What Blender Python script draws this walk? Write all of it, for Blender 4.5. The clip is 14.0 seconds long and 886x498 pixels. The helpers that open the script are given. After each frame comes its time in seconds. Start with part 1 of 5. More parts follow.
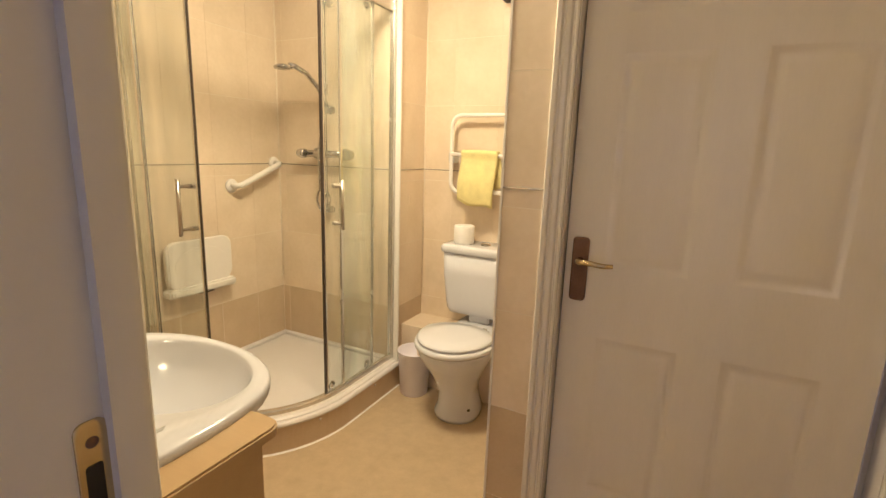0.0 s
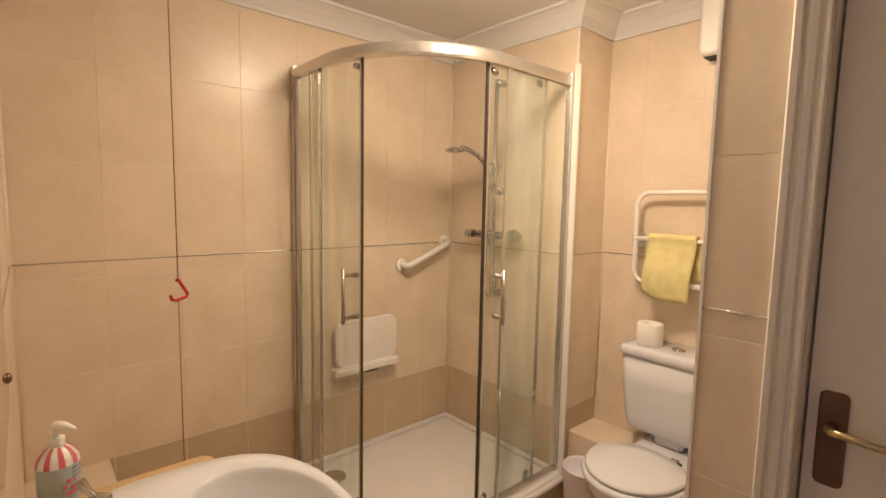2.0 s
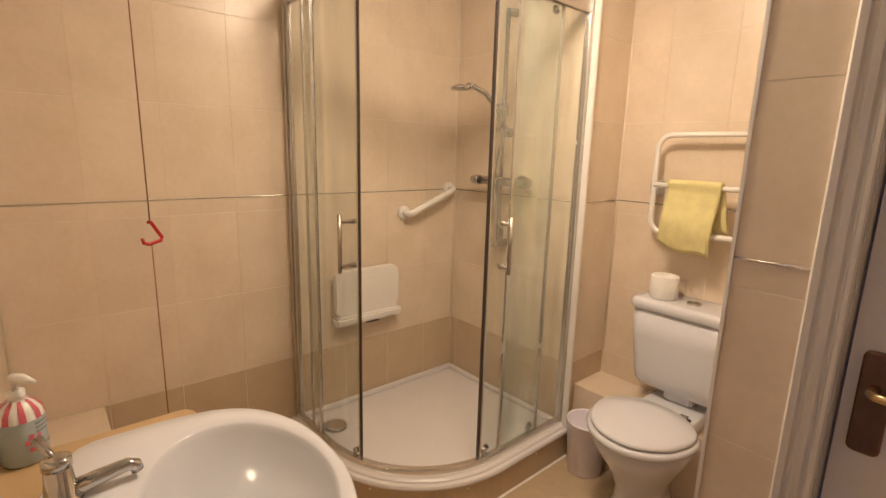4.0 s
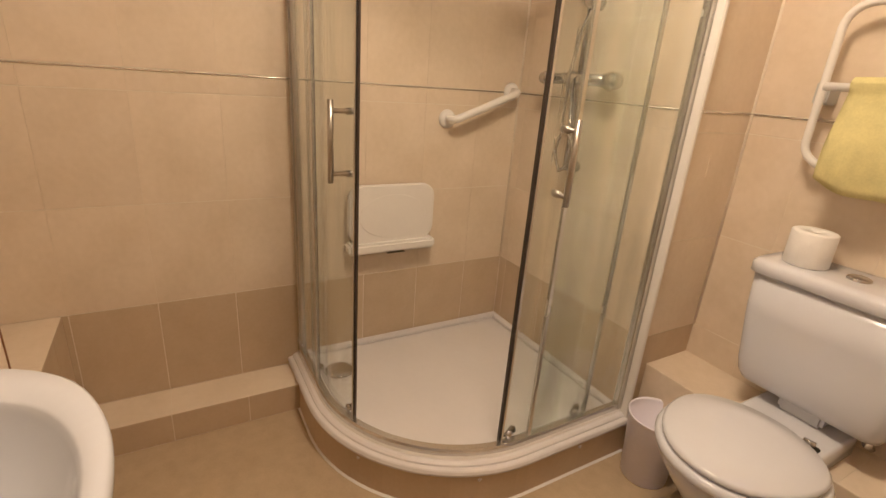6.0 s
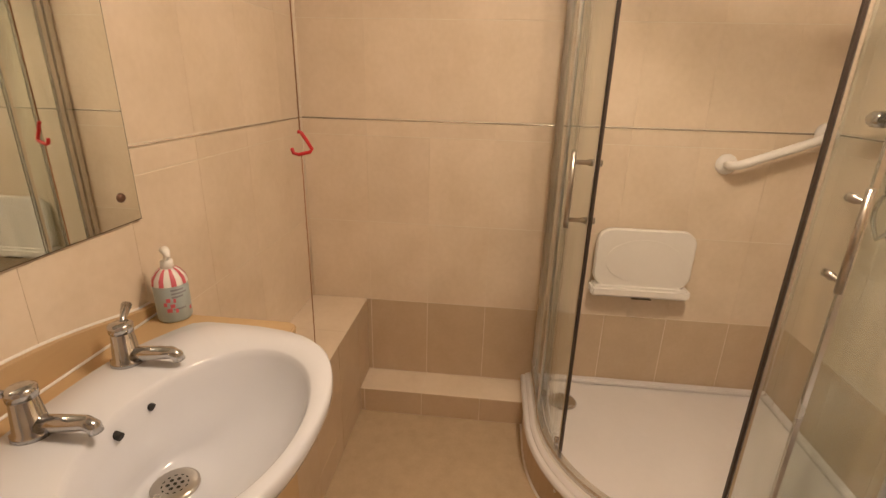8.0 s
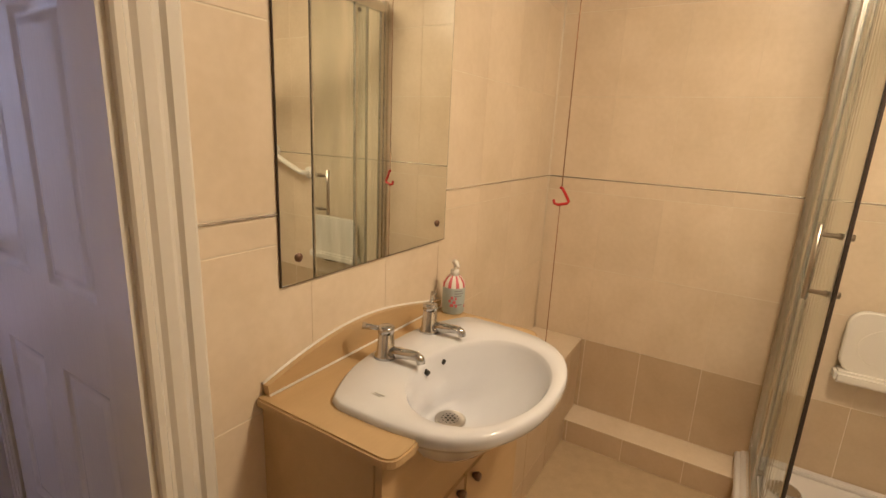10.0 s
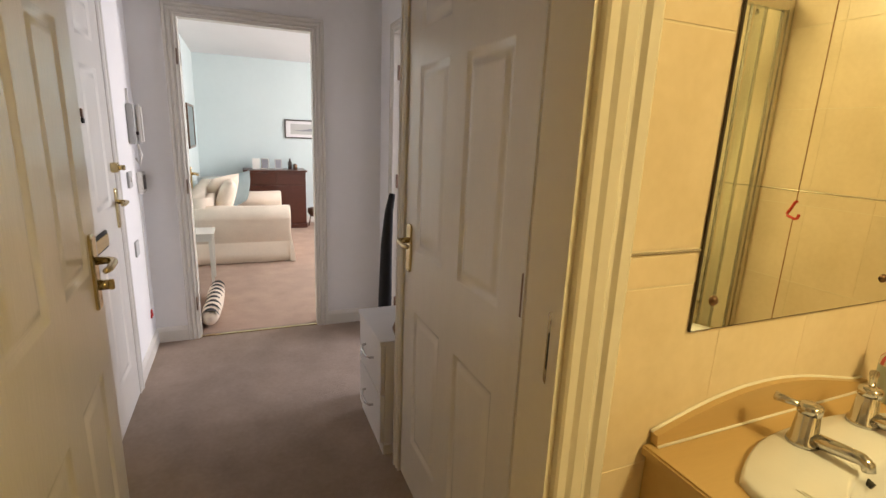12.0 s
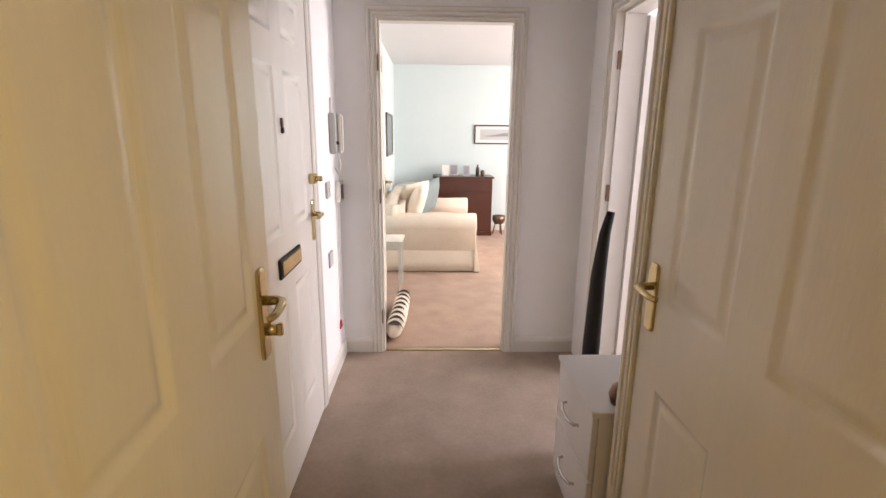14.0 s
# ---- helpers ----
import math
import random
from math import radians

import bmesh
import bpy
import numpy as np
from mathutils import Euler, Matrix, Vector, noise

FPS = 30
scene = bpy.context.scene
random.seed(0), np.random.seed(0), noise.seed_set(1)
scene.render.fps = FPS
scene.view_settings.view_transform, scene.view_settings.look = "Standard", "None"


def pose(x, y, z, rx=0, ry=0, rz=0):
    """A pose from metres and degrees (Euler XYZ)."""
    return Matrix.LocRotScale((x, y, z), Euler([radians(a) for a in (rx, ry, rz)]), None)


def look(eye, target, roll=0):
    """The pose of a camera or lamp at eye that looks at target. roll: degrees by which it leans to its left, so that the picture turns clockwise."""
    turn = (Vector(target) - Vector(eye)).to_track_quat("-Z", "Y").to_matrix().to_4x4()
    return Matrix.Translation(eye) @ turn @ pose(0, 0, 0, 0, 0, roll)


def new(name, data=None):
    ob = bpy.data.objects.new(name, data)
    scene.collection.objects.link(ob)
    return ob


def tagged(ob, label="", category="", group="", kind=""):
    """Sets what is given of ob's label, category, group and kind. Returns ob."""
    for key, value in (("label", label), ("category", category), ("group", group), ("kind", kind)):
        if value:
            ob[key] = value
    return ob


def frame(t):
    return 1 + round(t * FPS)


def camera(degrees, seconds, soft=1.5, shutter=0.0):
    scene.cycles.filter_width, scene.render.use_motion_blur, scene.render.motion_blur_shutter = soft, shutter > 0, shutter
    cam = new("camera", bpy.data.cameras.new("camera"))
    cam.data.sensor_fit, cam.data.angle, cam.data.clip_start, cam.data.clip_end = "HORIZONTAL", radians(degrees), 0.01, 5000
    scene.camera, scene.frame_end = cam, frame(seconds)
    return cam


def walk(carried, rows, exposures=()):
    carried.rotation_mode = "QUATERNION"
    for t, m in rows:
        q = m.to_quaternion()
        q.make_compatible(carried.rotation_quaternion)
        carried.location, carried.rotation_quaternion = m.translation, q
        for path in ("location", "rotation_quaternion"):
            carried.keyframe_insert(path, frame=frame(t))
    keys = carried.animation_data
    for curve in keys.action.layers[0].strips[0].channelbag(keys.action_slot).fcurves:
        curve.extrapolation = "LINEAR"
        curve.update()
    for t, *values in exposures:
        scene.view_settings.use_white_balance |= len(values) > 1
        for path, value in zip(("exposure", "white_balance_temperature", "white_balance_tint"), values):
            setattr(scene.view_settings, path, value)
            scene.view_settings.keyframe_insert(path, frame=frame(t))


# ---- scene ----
cam = camera(85.8, 14.0)
PATH = [
    (0, (-0.015, -0.21, 1.34), (-0.892, 1.542, 0.936), 1.9),
    (0.5, (-0.051, -0.093, 1.384), (-1.167, 1.527, 1.022), 1.3),
    (1, (-0.097, -0.004, 1.422), (-1.405, 1.479, 1.126), 1.2),
    (1.5, (-0.12, 0.037, 1.458), (-1.547, 1.418, 1.222), 1.0),
    (2, (-0.109, 0.043, 1.469), (-1.602, 1.359, 1.273), 1.1),
    (4.3, (-0.212, 0.176, 1.414), (-1.69, 1.447, 0.967), 1.4),
    (4.5, (-0.232, 0.207, 1.399), (-1.702, 1.474, 0.916), 1.4),
    (5, (-0.311, 0.309, 1.358), (-1.779, 1.542, 0.789), 2.0),
    (5.5, (-0.389, 0.461, 1.304), (-1.907, 1.601, 0.674), 3.1),
    (6, (-0.482, 0.601, 1.272), (-2.102, 1.559, 0.597), 4.3),
    (6.5, (-0.556, 0.684, 1.306), (-2.297, 1.383, 0.613), 5.2),
    (7, (-0.56, 0.742, 1.332), (-2.398, 1.103, 0.63), 4.9),
    (7.5, (-0.494, 0.783, 1.339), (-2.374, 0.826, 0.657), 4.1),
    (7.7, (-0.445, 0.76, 1.372), (-2.326, 0.708, 0.692), 3.1),
    (9.8, (-0.082, 0.793, 1.384), (-1.785, -0.149, 0.922), 1.3),
    (10, (-0.048, 0.767, 1.404), (-1.708, -0.241, 0.93), 2.7),
    (10.5, (0.014, 0.738, 1.41), (-1.491, -0.498, 0.955), 3.1),
    (11, (0.052, 0.708, 1.416), (-1.236, -0.753, 0.965), 3.0),
    (11.5, (0.073, 0.658, 1.411), (-0.961, -0.993, 0.961), 2.9),
    (12, (0.064, 0.576, 1.408), (-0.696, -1.215, 0.945), 2.4),
    (12.5, (0.032, 0.476, 1.406), (-0.463, -1.405, 0.942), 1.9),
    (13, (0.018, 0.374, 1.387), (-0.259, -1.552, 0.923), 1.4),
    (13.5, (0.048, 0.254, 1.387), (-0.087, -1.688, 0.926), 0.9),
    (14, (0.076, 0.097, 1.398), (0.027, -1.847, 0.933), 0.6),
]
EXPO = [
    (0.0, 0.30, 5350, 36), (0.5, 0.06, 5420, 38), (1.0, -0.06, 5450, 43), (1.5, -0.21, 5400, 49), (7.5, -0.24, 5330, 50), (9.8, -0.14, 5330, 48), (10.1, -0.10, 5530, 41),
    (10.5, 0.06, 5950, 25), (11.0, 0.02, 7150, 14), (12.5, 0.22, 7100, 20), (13.2, 0.42, 7250, 21), (14.0, 0.47, 7400, 22),
]
walk(cam, [(t, look(eye, target, roll)) for t, eye, target, roll in PATH], EXPO)

# ---- light ----
world = bpy.data.worlds.new("world")
scene.world = world
world.use_nodes = True
wn = world.node_tree
sky = wn.nodes.new("ShaderNodeTexSky")
sky.sky_type, sky.sun_disc, sky.sun_elevation, sky.sun_rotation = "NISHITA", False, radians(38), radians(120)
wn.links.new(sky.outputs[0], wn.nodes["Background"].inputs[0])
wn.nodes["Background"].inputs[1].default_value = 0.10


def lamp(name, kind, m, energy, colour, **kw):
    data = bpy.data.lights.new(name, kind)
    data.energy, data.color = energy, colour
    for key, value in kw.items():
        if key == "size":
            data.shape, data.size, data.size_y = "RECTANGLE", value[0], value[1]
        if key == "disk":
            data.shape, data.size = "DISK", value
        if key == "radius":
            data.shadow_soft_size = value
        if key == "angle":
            data.angle = value
    ob = new(name, data)
    ob.matrix_world = m
    return ob


SUN = lamp("sun", "SUN", look((-6, -9, 7), (0, -5, 0)), 3.0, (1.0, 0.95, 0.88), angle=radians(0.5))
BATH_LAMP = lamp("bath_lamp", "POINT", pose(-1.07, 1.17, 2.31), 30.0, (1.0, 0.83, 0.355), radius=0.17)
BATH_DOWN = lamp("bath_lamp_face", "AREA", pose(-1.07, 1.17, 2.282), 16.0, (1.0, 0.83, 0.355), disk=0.30)
LIVING_SKY = lamp("living_sky", "AREA", look((-3.58, -4.9, 1.45), (0, -4.9, 1.6)), 124.0, (0.93, 0.95, 1.0), size=(1.9, 1.3))
BEDROOM_SKY = lamp("bedroom_sky", "AREA", look((-3.38, -2.0, 1.45), (0, -2.08, 0.9)), 90.0, (0.76, 0.84, 1.0), size=(1.1, 1.2))

# ---- materials ----
MATS = {}


def mat(name, colour, rough=0.5, metal=0.0, var=0.0, scale=6.0, bump=0.0, bscale=60.0, coat=0.0, random_value=0.0,
        colour2=None, wood=False, trans=0.0, ior=1.45, weave=0.0, emit=None, strength=0.0, sub=0.0):
    """Procedural surface: large stains and fine grain on a base colour, with relief."""
    m = bpy.data.materials.new(name)
    m.use_nodes = True
    nt = m.node_tree
    b = nt.nodes["Principled BSDF"]
    b.inputs["Roughness"].default_value, b.inputs["Metallic"].default_value = rough, metal
    b.inputs["Coat Weight"].default_value = coat
    b.inputs["Coat Roughness"].default_value = 0.08
    b.inputs["Transmission Weight"].default_value, b.inputs["IOR"].default_value = trans, ior
    b.inputs["Base Color"].default_value = (*colour, 1)
    tc = nt.nodes.new("ShaderNodeTexCoord")
    geo = nt.nodes.new("ShaderNodeNewGeometry")
    shift = nt.nodes.new("ShaderNodeVectorMath")
    shift.operation = "ADD"
    shift.inputs[1].default_value = (13.37, 7.71, 3.13)
    nt.links.new(geo.outputs["Position"], shift.inputs[0])
    pos = shift.outputs[0]
    if wood:
        mp = nt.nodes.new("ShaderNodeMapping")
        mp.inputs["Location"].default_value = (3.3, 5.7, 1.9)
        nt.links.new(tc.outputs["Object"], mp.inputs[0])
        mp.inputs["Scale"].default_value = wood
        pos = mp.outputs[0]
    if var or random_value:
        n1 = nt.nodes.new("ShaderNodeTexNoise")
        n1.inputs["Scale"].default_value, n1.inputs["Detail"].default_value = scale, 4
        n2 = nt.nodes.new("ShaderNodeTexNoise")
        n2.inputs["Scale"].default_value, n2.inputs["Detail"].default_value = scale * 9, 3
        nt.links.new(pos, n1.inputs["Vector"])
        nt.links.new(pos, n2.inputs["Vector"])
        mix = nt.nodes.new("ShaderNodeMath")
        mix.operation = "MULTIPLY_ADD"
        nt.links.new(n2.outputs[0], mix.inputs[0])
        mix.inputs[1].default_value = 0.45
        nt.links.new(n1.outputs[0], mix.inputs[2])
        ramp = nt.nodes.new("ShaderNodeMapRange")
        ramp.inputs["From Min"].default_value, ramp.inputs["From Max"].default_value = 0.35, 1.1
        ramp.inputs["To Min"].default_value, ramp.inputs["To Max"].default_value = 0.0, 1.0
        nt.links.new(mix.outputs[0], ramp.inputs[0])
        cm = nt.nodes.new("ShaderNodeMix")
        cm.data_type = "RGBA"
        c2 = colour2 or tuple(c * (1 - var) for c in colour)
        c1 = colour if colour2 else tuple(min(1, c * (1 + var * 0.5)) for c in colour)
        cm.inputs[6].default_value, cm.inputs[7].default_value = (*c1, 1), (*c2, 1)
        nt.links.new(ramp.outputs[0], cm.inputs[0])
        out = cm.outputs[2]
        if random_value:
            info = nt.nodes.new("ShaderNodeObjectInfo")
            rr = nt.nodes.new("ShaderNodeMapRange")
            rr.inputs["To Min"].default_value, rr.inputs["To Max"].default_value = 1 - random_value, 1 + random_value
            nt.links.new(info.outputs["Random"], rr.inputs[0])
            hsv = nt.nodes.new("ShaderNodeHueSaturation")
            nt.links.new(rr.outputs[0], hsv.inputs["Value"])
            nt.links.new(out, hsv.inputs["Color"])
            out = hsv.outputs[0]
        nt.links.new(out, b.inputs["Base Color"])
        r2 = nt.nodes.new("ShaderNodeMapRange")
        r2.inputs["To Min"].default_value, r2.inputs["To Max"].default_value = max(0.02, rough * 0.9), min(1, rough * 1.12)
        nt.links.new(n1.outputs[0], r2.inputs[0])
        nt.links.new(r2.outputs[0], b.inputs["Roughness"])
    if bump:
        bn = nt.nodes.new("ShaderNodeTexNoise")
        bn.inputs["Scale"].default_value, bn.inputs["Detail"].default_value = bscale, 3
        nt.links.new(pos, bn.inputs["Vector"])
        bp = nt.nodes.new("ShaderNodeBump")
        bp.inputs["Strength"].default_value, bp.inputs["Distance"].default_value = bump, 0.004
        nt.links.new(bn.outputs[0], bp.inputs["Height"])
        nt.links.new(bp.outputs[0], b.inputs["Normal"])
    if sub:
        b.inputs["Subsurface Weight"].default_value, b.inputs["Subsurface Scale"].default_value = sub, 0.01
    if emit:
        b.inputs["Emission Color"].default_value, b.inputs["Emission Strength"].default_value = (*emit, 1), strength
    MATS[name] = m
    return m


TILE = mat("cream_tile", (0.80, 0.68, 0.53), 0.30, scale=5.5, var=0.1, colour2=(0.665, 0.55, 0.395), bump=0.05, bscale=14, random_value=0.028)
TILE_DARK = mat("beige_tile", (0.60, 0.475, 0.32), 0.34, var=0.1, scale=9, colour2=(0.51, 0.39, 0.25), bump=0.04, bscale=24, random_value=0.04)
GROUT = mat("grout", (0.80, 0.71, 0.57), 0.85, var=0.12, scale=20)
STRIP = mat("listello", (0.82, 0.76, 0.66), 0.22, metal=0.72, var=0.12, scale=9)
PAINT = mat("white_wall", (0.86, 0.845, 0.83), 0.65, var=0.04, scale=2.5, bump=0.08, bscale=90)
MINT = mat("mint_wall", (0.64, 0.735, 0.735), 0.65, var=0.04, scale=2.0, bump=0.08, bscale=90)
CEIL = mat("ceiling_white", (0.72, 0.72, 0.72), 0.75, var=0.03, scale=2.0)
GLOSS = mat("gloss_white_wood", (0.75, 0.715, 0.65), 0.24, var=0.05, scale=4, bump=0.06, bscale=30)
DOORP = mat("moulded_door_paint", (0.78, 0.74, 0.67), 0.20, var=0.05, scale=3, bump=0.11, bscale=20, wood=(6, 6, 1.2))
CERAMIC = mat("white_ceramic", (0.69, 0.70, 0.745), 0.13, var=0.03, scale=3, coat=0.4)
PLASTIC = mat("white_plastic", (0.82, 0.79, 0.74), 0.32, var=0.04, scale=5)
TRAY = mat("acrylic_tray", (0.72, 0.69, 0.68), 0.32, var=0.05, scale=4)
CHROME = mat("chrome", (0.57, 0.56, 0.55), 0.11, metal=1.0, var=0.06, scale=12)
ALU = mat("silver_profile", (0.70, 0.68, 0.64), 0.26, metal=0.9, var=0.08, scale=8)
STEEL = mat("brushed_steel", (0.50, 0.46, 0.40), 0.28, metal=1.0, var=0.08, scale=14)
SEAL = mat("dark_seal", (0.05, 0.035, 0.028), 0.5, var=0.2, scale=20)
BRASS = mat("brass", (0.62, 0.50, 0.27), 0.22, metal=1.0, var=0.15, scale=15)
BRONZE = mat("aged_bronze", (0.20, 0.12, 0.08), 0.34, metal=0.8, var=0.3, scale=18)
GLASS = mat("shower_glass", (0.95, 0.985, 0.96), 0.0, trans=1.0, ior=1.30)
OAK = mat("light_wood_laminate", (0.53, 0.365, 0.175), 0.36, var=0.09, scale=3, wood=(1.0, 7, 7), bump=0.02, bscale=30)
VINYL = mat("beige_vinyl", (0.50, 0.385, 0.24), 0.42, var=0.15, scale=20, bump=0.1, bscale=120)
CARPET = mat("mauve_beige_carpet", (0.40, 0.30, 0.235), 0.95, var=0.28, scale=5, bump=0.9, bscale=420)
CARPET2 = mat("living_carpet", (0.50, 0.35, 0.27), 0.95, var=0.22, scale=6, bump=0.9, bscale=420)
TOWELM = mat("yellow_terry", (0.88, 0.79, 0.34), 0.95, var=0.18, scale=20, bump=1.0, bscale=500)
PAPER = mat("toilet_paper", (0.84, 0.82, 0.78), 0.9, var=0.05, scale=30, bump=0.3, bscale=120)
RED = mat("red_plastic", (0.50, 0.02, 0.012), 0.35, var=0.1, scale=20)
CORD = mat("orange_brown_cord", (0.34, 0.17, 0.08), 0.8, var=0.2, scale=60)
BIN = mat("lilac_white_plastic", (0.84, 0.80, 0.88), 0.35, var=0.04, scale=8)
DARKWOOD = mat("mahogany", (0.085, 0.022, 0.012), 0.30, var=0.35, scale=5, wood=(3, 3, 12), coat=0.3)
LINEN = mat("cream_linen", (0.88, 0.75, 0.62), 0.9, var=0.10, scale=5, bump=0.5, bscale=260)
CUSHG = mat("grey_green_cotton", (0.24, 0.30, 0.30), 0.9, var=0.12, scale=10, bump=0.4, bscale=260)
BLACK = mat("black_cloth", (0.018, 0.016, 0.018), 0.7, var=0.3, scale=20, bump=0.3, bscale=90)
GREYP = mat("grey_plastic", (0.50, 0.50, 0.48), 0.4, var=0.06, scale=9)
DARKHOLE = mat("dark_hole", (0.02, 0.018, 0.015), 0.6, var=0.1, scale=9)
MIRROR = mat("mirror_silver", (0.90, 0.93, 0.88), 0.015, metal=1.0)
LAMPM = mat("opal_lamp", (0.9, 0.85, 0.75), 0.4, emit=(1.0, 0.74, 0.40), strength=5.0)
LABELB = mat("bottle_label", (0.42, 0.50, 0.52), 0.4, var=0.1, scale=30)
PINK = mat("pink_print", (0.66, 0.14, 0.17), 0.45, var=0.1, scale=30)
DULLW = mat("white_laminate", (0.78, 0.76, 0.76), 0.4, var=0.04, scale=5)
SHADOWART = mat("grey_art_ink", (0.30, 0.30, 0.33), 0.7, var=0.3, scale=30)
# teal of a reflection in the basin, given as a surface colour
GREENGLINT = mat("teal_glint", (0.02, 0.30, 0.25), 0.4, var=0.1, scale=30)
nt_ = GLASS.node_tree
film = nt_.nodes.new("ShaderNodeBsdfDiffuse")
film.inputs[0].default_value = (0.42, 0.435, 0.36, 1)
streak = nt_.nodes.new("ShaderNodeTexNoise")
streak.inputs["Scale"].default_value, streak.inputs["Detail"].default_value = 1.0, 5
place = nt_.nodes.new("ShaderNodeMapping")
place.inputs["Scale"].default_value = (9, 9, 1.6)
spot = nt_.nodes.new("ShaderNodeNewGeometry")
amount = nt_.nodes.new("ShaderNodeMapRange")
amount.inputs["From Min"].default_value, amount.inputs["From Max"].default_value = 0.3, 0.75
amount.inputs["To Min"].default_value, amount.inputs["To Max"].default_value = 0.015, 0.19
blend = nt_.nodes.new("ShaderNodeMixShader")
nt_.links.new(spot.outputs["Position"], place.inputs[0])
nt_.links.new(place.outputs[0], streak.inputs["Vector"])
nt_.links.new(streak.outputs[0], amount.inputs[0])
nt_.links.new(amount.outputs[0], blend.inputs[0])
nt_.links.new(nt_.nodes["Principled BSDF"].outputs[0], blend.inputs[1])
nt_.links.new(film.outputs[0], blend.inputs[2])
nt_.links.new(blend.outputs[0], nt_.nodes["Material Output"].inputs[0])
# ---- mesh helpers ----


def box_bm(bm, x0, x1, y0, y1, z0, z1, mi=0):
    v = [bm.verts.new(p) for p in ((x0, y0, z0), (x1, y0, z0), (x1, y1, z0), (x0, y1, z0), (x0, y0, z1), (x1, y0, z1), (x1, y1, z1), (x0, y1, z1))]
    fs = []
    for q in ((0, 3, 2, 1), (4, 5, 6, 7), (0, 1, 5, 4), (1, 2, 6, 5), (2, 3, 7, 6), (3, 0, 4, 7)):
        f = bm.faces.new([v[i] for i in q])
        f.material_index = mi
        fs.append(f)
    return v


def bevel_bm(bm, w, seg=2):
    bmesh.ops.bevel(bm, geom=list(bm.edges), offset=w, segments=seg, affect="EDGES", clamp_overlap=True)


def bx(x0, x1, y0, y1, z0, z1, bev=0.0, seg=2):
    bm = bmesh.new()
    box_bm(bm, min(x0, x1), max(x0, x1), min(y0, y1), max(y0, y1), min(z0, z1), max(z0, z1))
    if bev:
        bevel_bm(bm, bev, seg)
    return bm


def boxes(*bs, bev=0.0):
    bm = bmesh.new()
    for b in bs:
        t = bx(*b, bev=bev)
        me = bpy.data.meshes.new("t")
        t.to_mesh(me)
        t.free()
        bm.from_mesh(me)
        bpy.data.meshes.remove(me)
    return bm


def tube(points, r, seg=10, closed=False, cap=True):
    """A round bar along points. r: one radius or one a point."""
    bm = bmesh.new()
    P = [Vector(p) for p in points]
    n = len(P)
    rs = r if isinstance(r, (list, tuple)) else [r] * n
    rings, up = [], None
    for i, p in enumerate(P):
        a = P[(i - 1) % n] if (closed or i) else p
        c = P[(i + 1) % n] if (closed or i < n - 1) else p
        d = (c - a).normalized()
        if up is None:
            up = d.orthogonal().normalized()
        up = (up - d * up.dot(d))
        up = up.normalized() if up.length > 1e-6 else d.orthogonal().normalized()
        side = d.cross(up)
        rings.append([bm.verts.new(p + (up * math.cos(k * 2 * math.pi / seg) + side * math.sin(k * 2 * math.pi / seg)) * rs[i]) for k in range(seg)])
    for i in range(n if closed else n - 1):
        A, B = rings[i], rings[(i + 1) % n]
        for k in range(seg):
            f = bm.faces.new((A[k], A[(k + 1) % seg], B[(k + 1) % seg], B[k]))
            f.smooth = True
    if cap and not closed:
        bm.faces.new(rings[0][::-1])
        bm.faces.new(rings[-1])
    bmesh.ops.recalc_face_normals(bm, faces=list(bm.faces))
    return bm


def lathe(profile, seg=32, centre=(0, 0, 0), sx=1.0, sy=1.0):
    """profile: (radius, height) from bottom to top."""
    bm = bmesh.new()
    rings = []
    for r, z in profile:
        if r < 1e-5:
            rings.append([bm.verts.new((centre[0], centre[1], centre[2] + z))])
        else:
            rings.append([bm.verts.new((centre[0] + r * sx * math.cos(k * 2 * math.pi / seg), centre[1] + r * sy * math.sin(k * 2 * math.pi / seg), centre[2] + z)) for k in range(seg)])
    for A, B in zip(rings, rings[1:]):
        for k in range(seg):
            q = [A[k % len(A)], A[(k + 1) % len(A)], B[(k + 1) % len(B)], B[k % len(B)]]
            q = [v for i, v in enumerate(q) if v not in q[:i]]
            if len(q) > 2:
                f = bm.faces.new(q)
                f.smooth = True
    bmesh.ops.recalc_face_normals(bm, faces=list(bm.faces))
    return bm


def loft(rings, cap0=True, cap1=True, smooth=True):
    """rings: closed loops of equal count."""
    bm = bmesh.new()
    R = [[bm.verts.new(p) for p in ring] for ring in rings]
    n = len(R[0])
    for A, B in zip(R, R[1:]):
        for k in range(n):
            f = bm.faces.new((A[k], A[(k + 1) % n], B[(k + 1) % n], B[k]))
            f.smooth = smooth
    if cap0:
        bm.faces.new(R[0][::-1])
    if cap1:
        bm.faces.new(R[-1])
    bmesh.ops.recalc_face_normals(bm, faces=list(bm.faces))
    return bm


def prism(outline, z0, z1, bev=0.0):
    bm = loft([[(x, y, z0) for x, y in outline], [(x, y, z1) for x, y in outline]], smooth=False)
    if bev:
        bmesh.ops.bevel(bm, geom=[e for e in bm.edges if len(e.link_faces) == 2 and e.calc_face_angle(0) > 0.9], offset=bev, segments=2, affect="EDGES")
    return bm


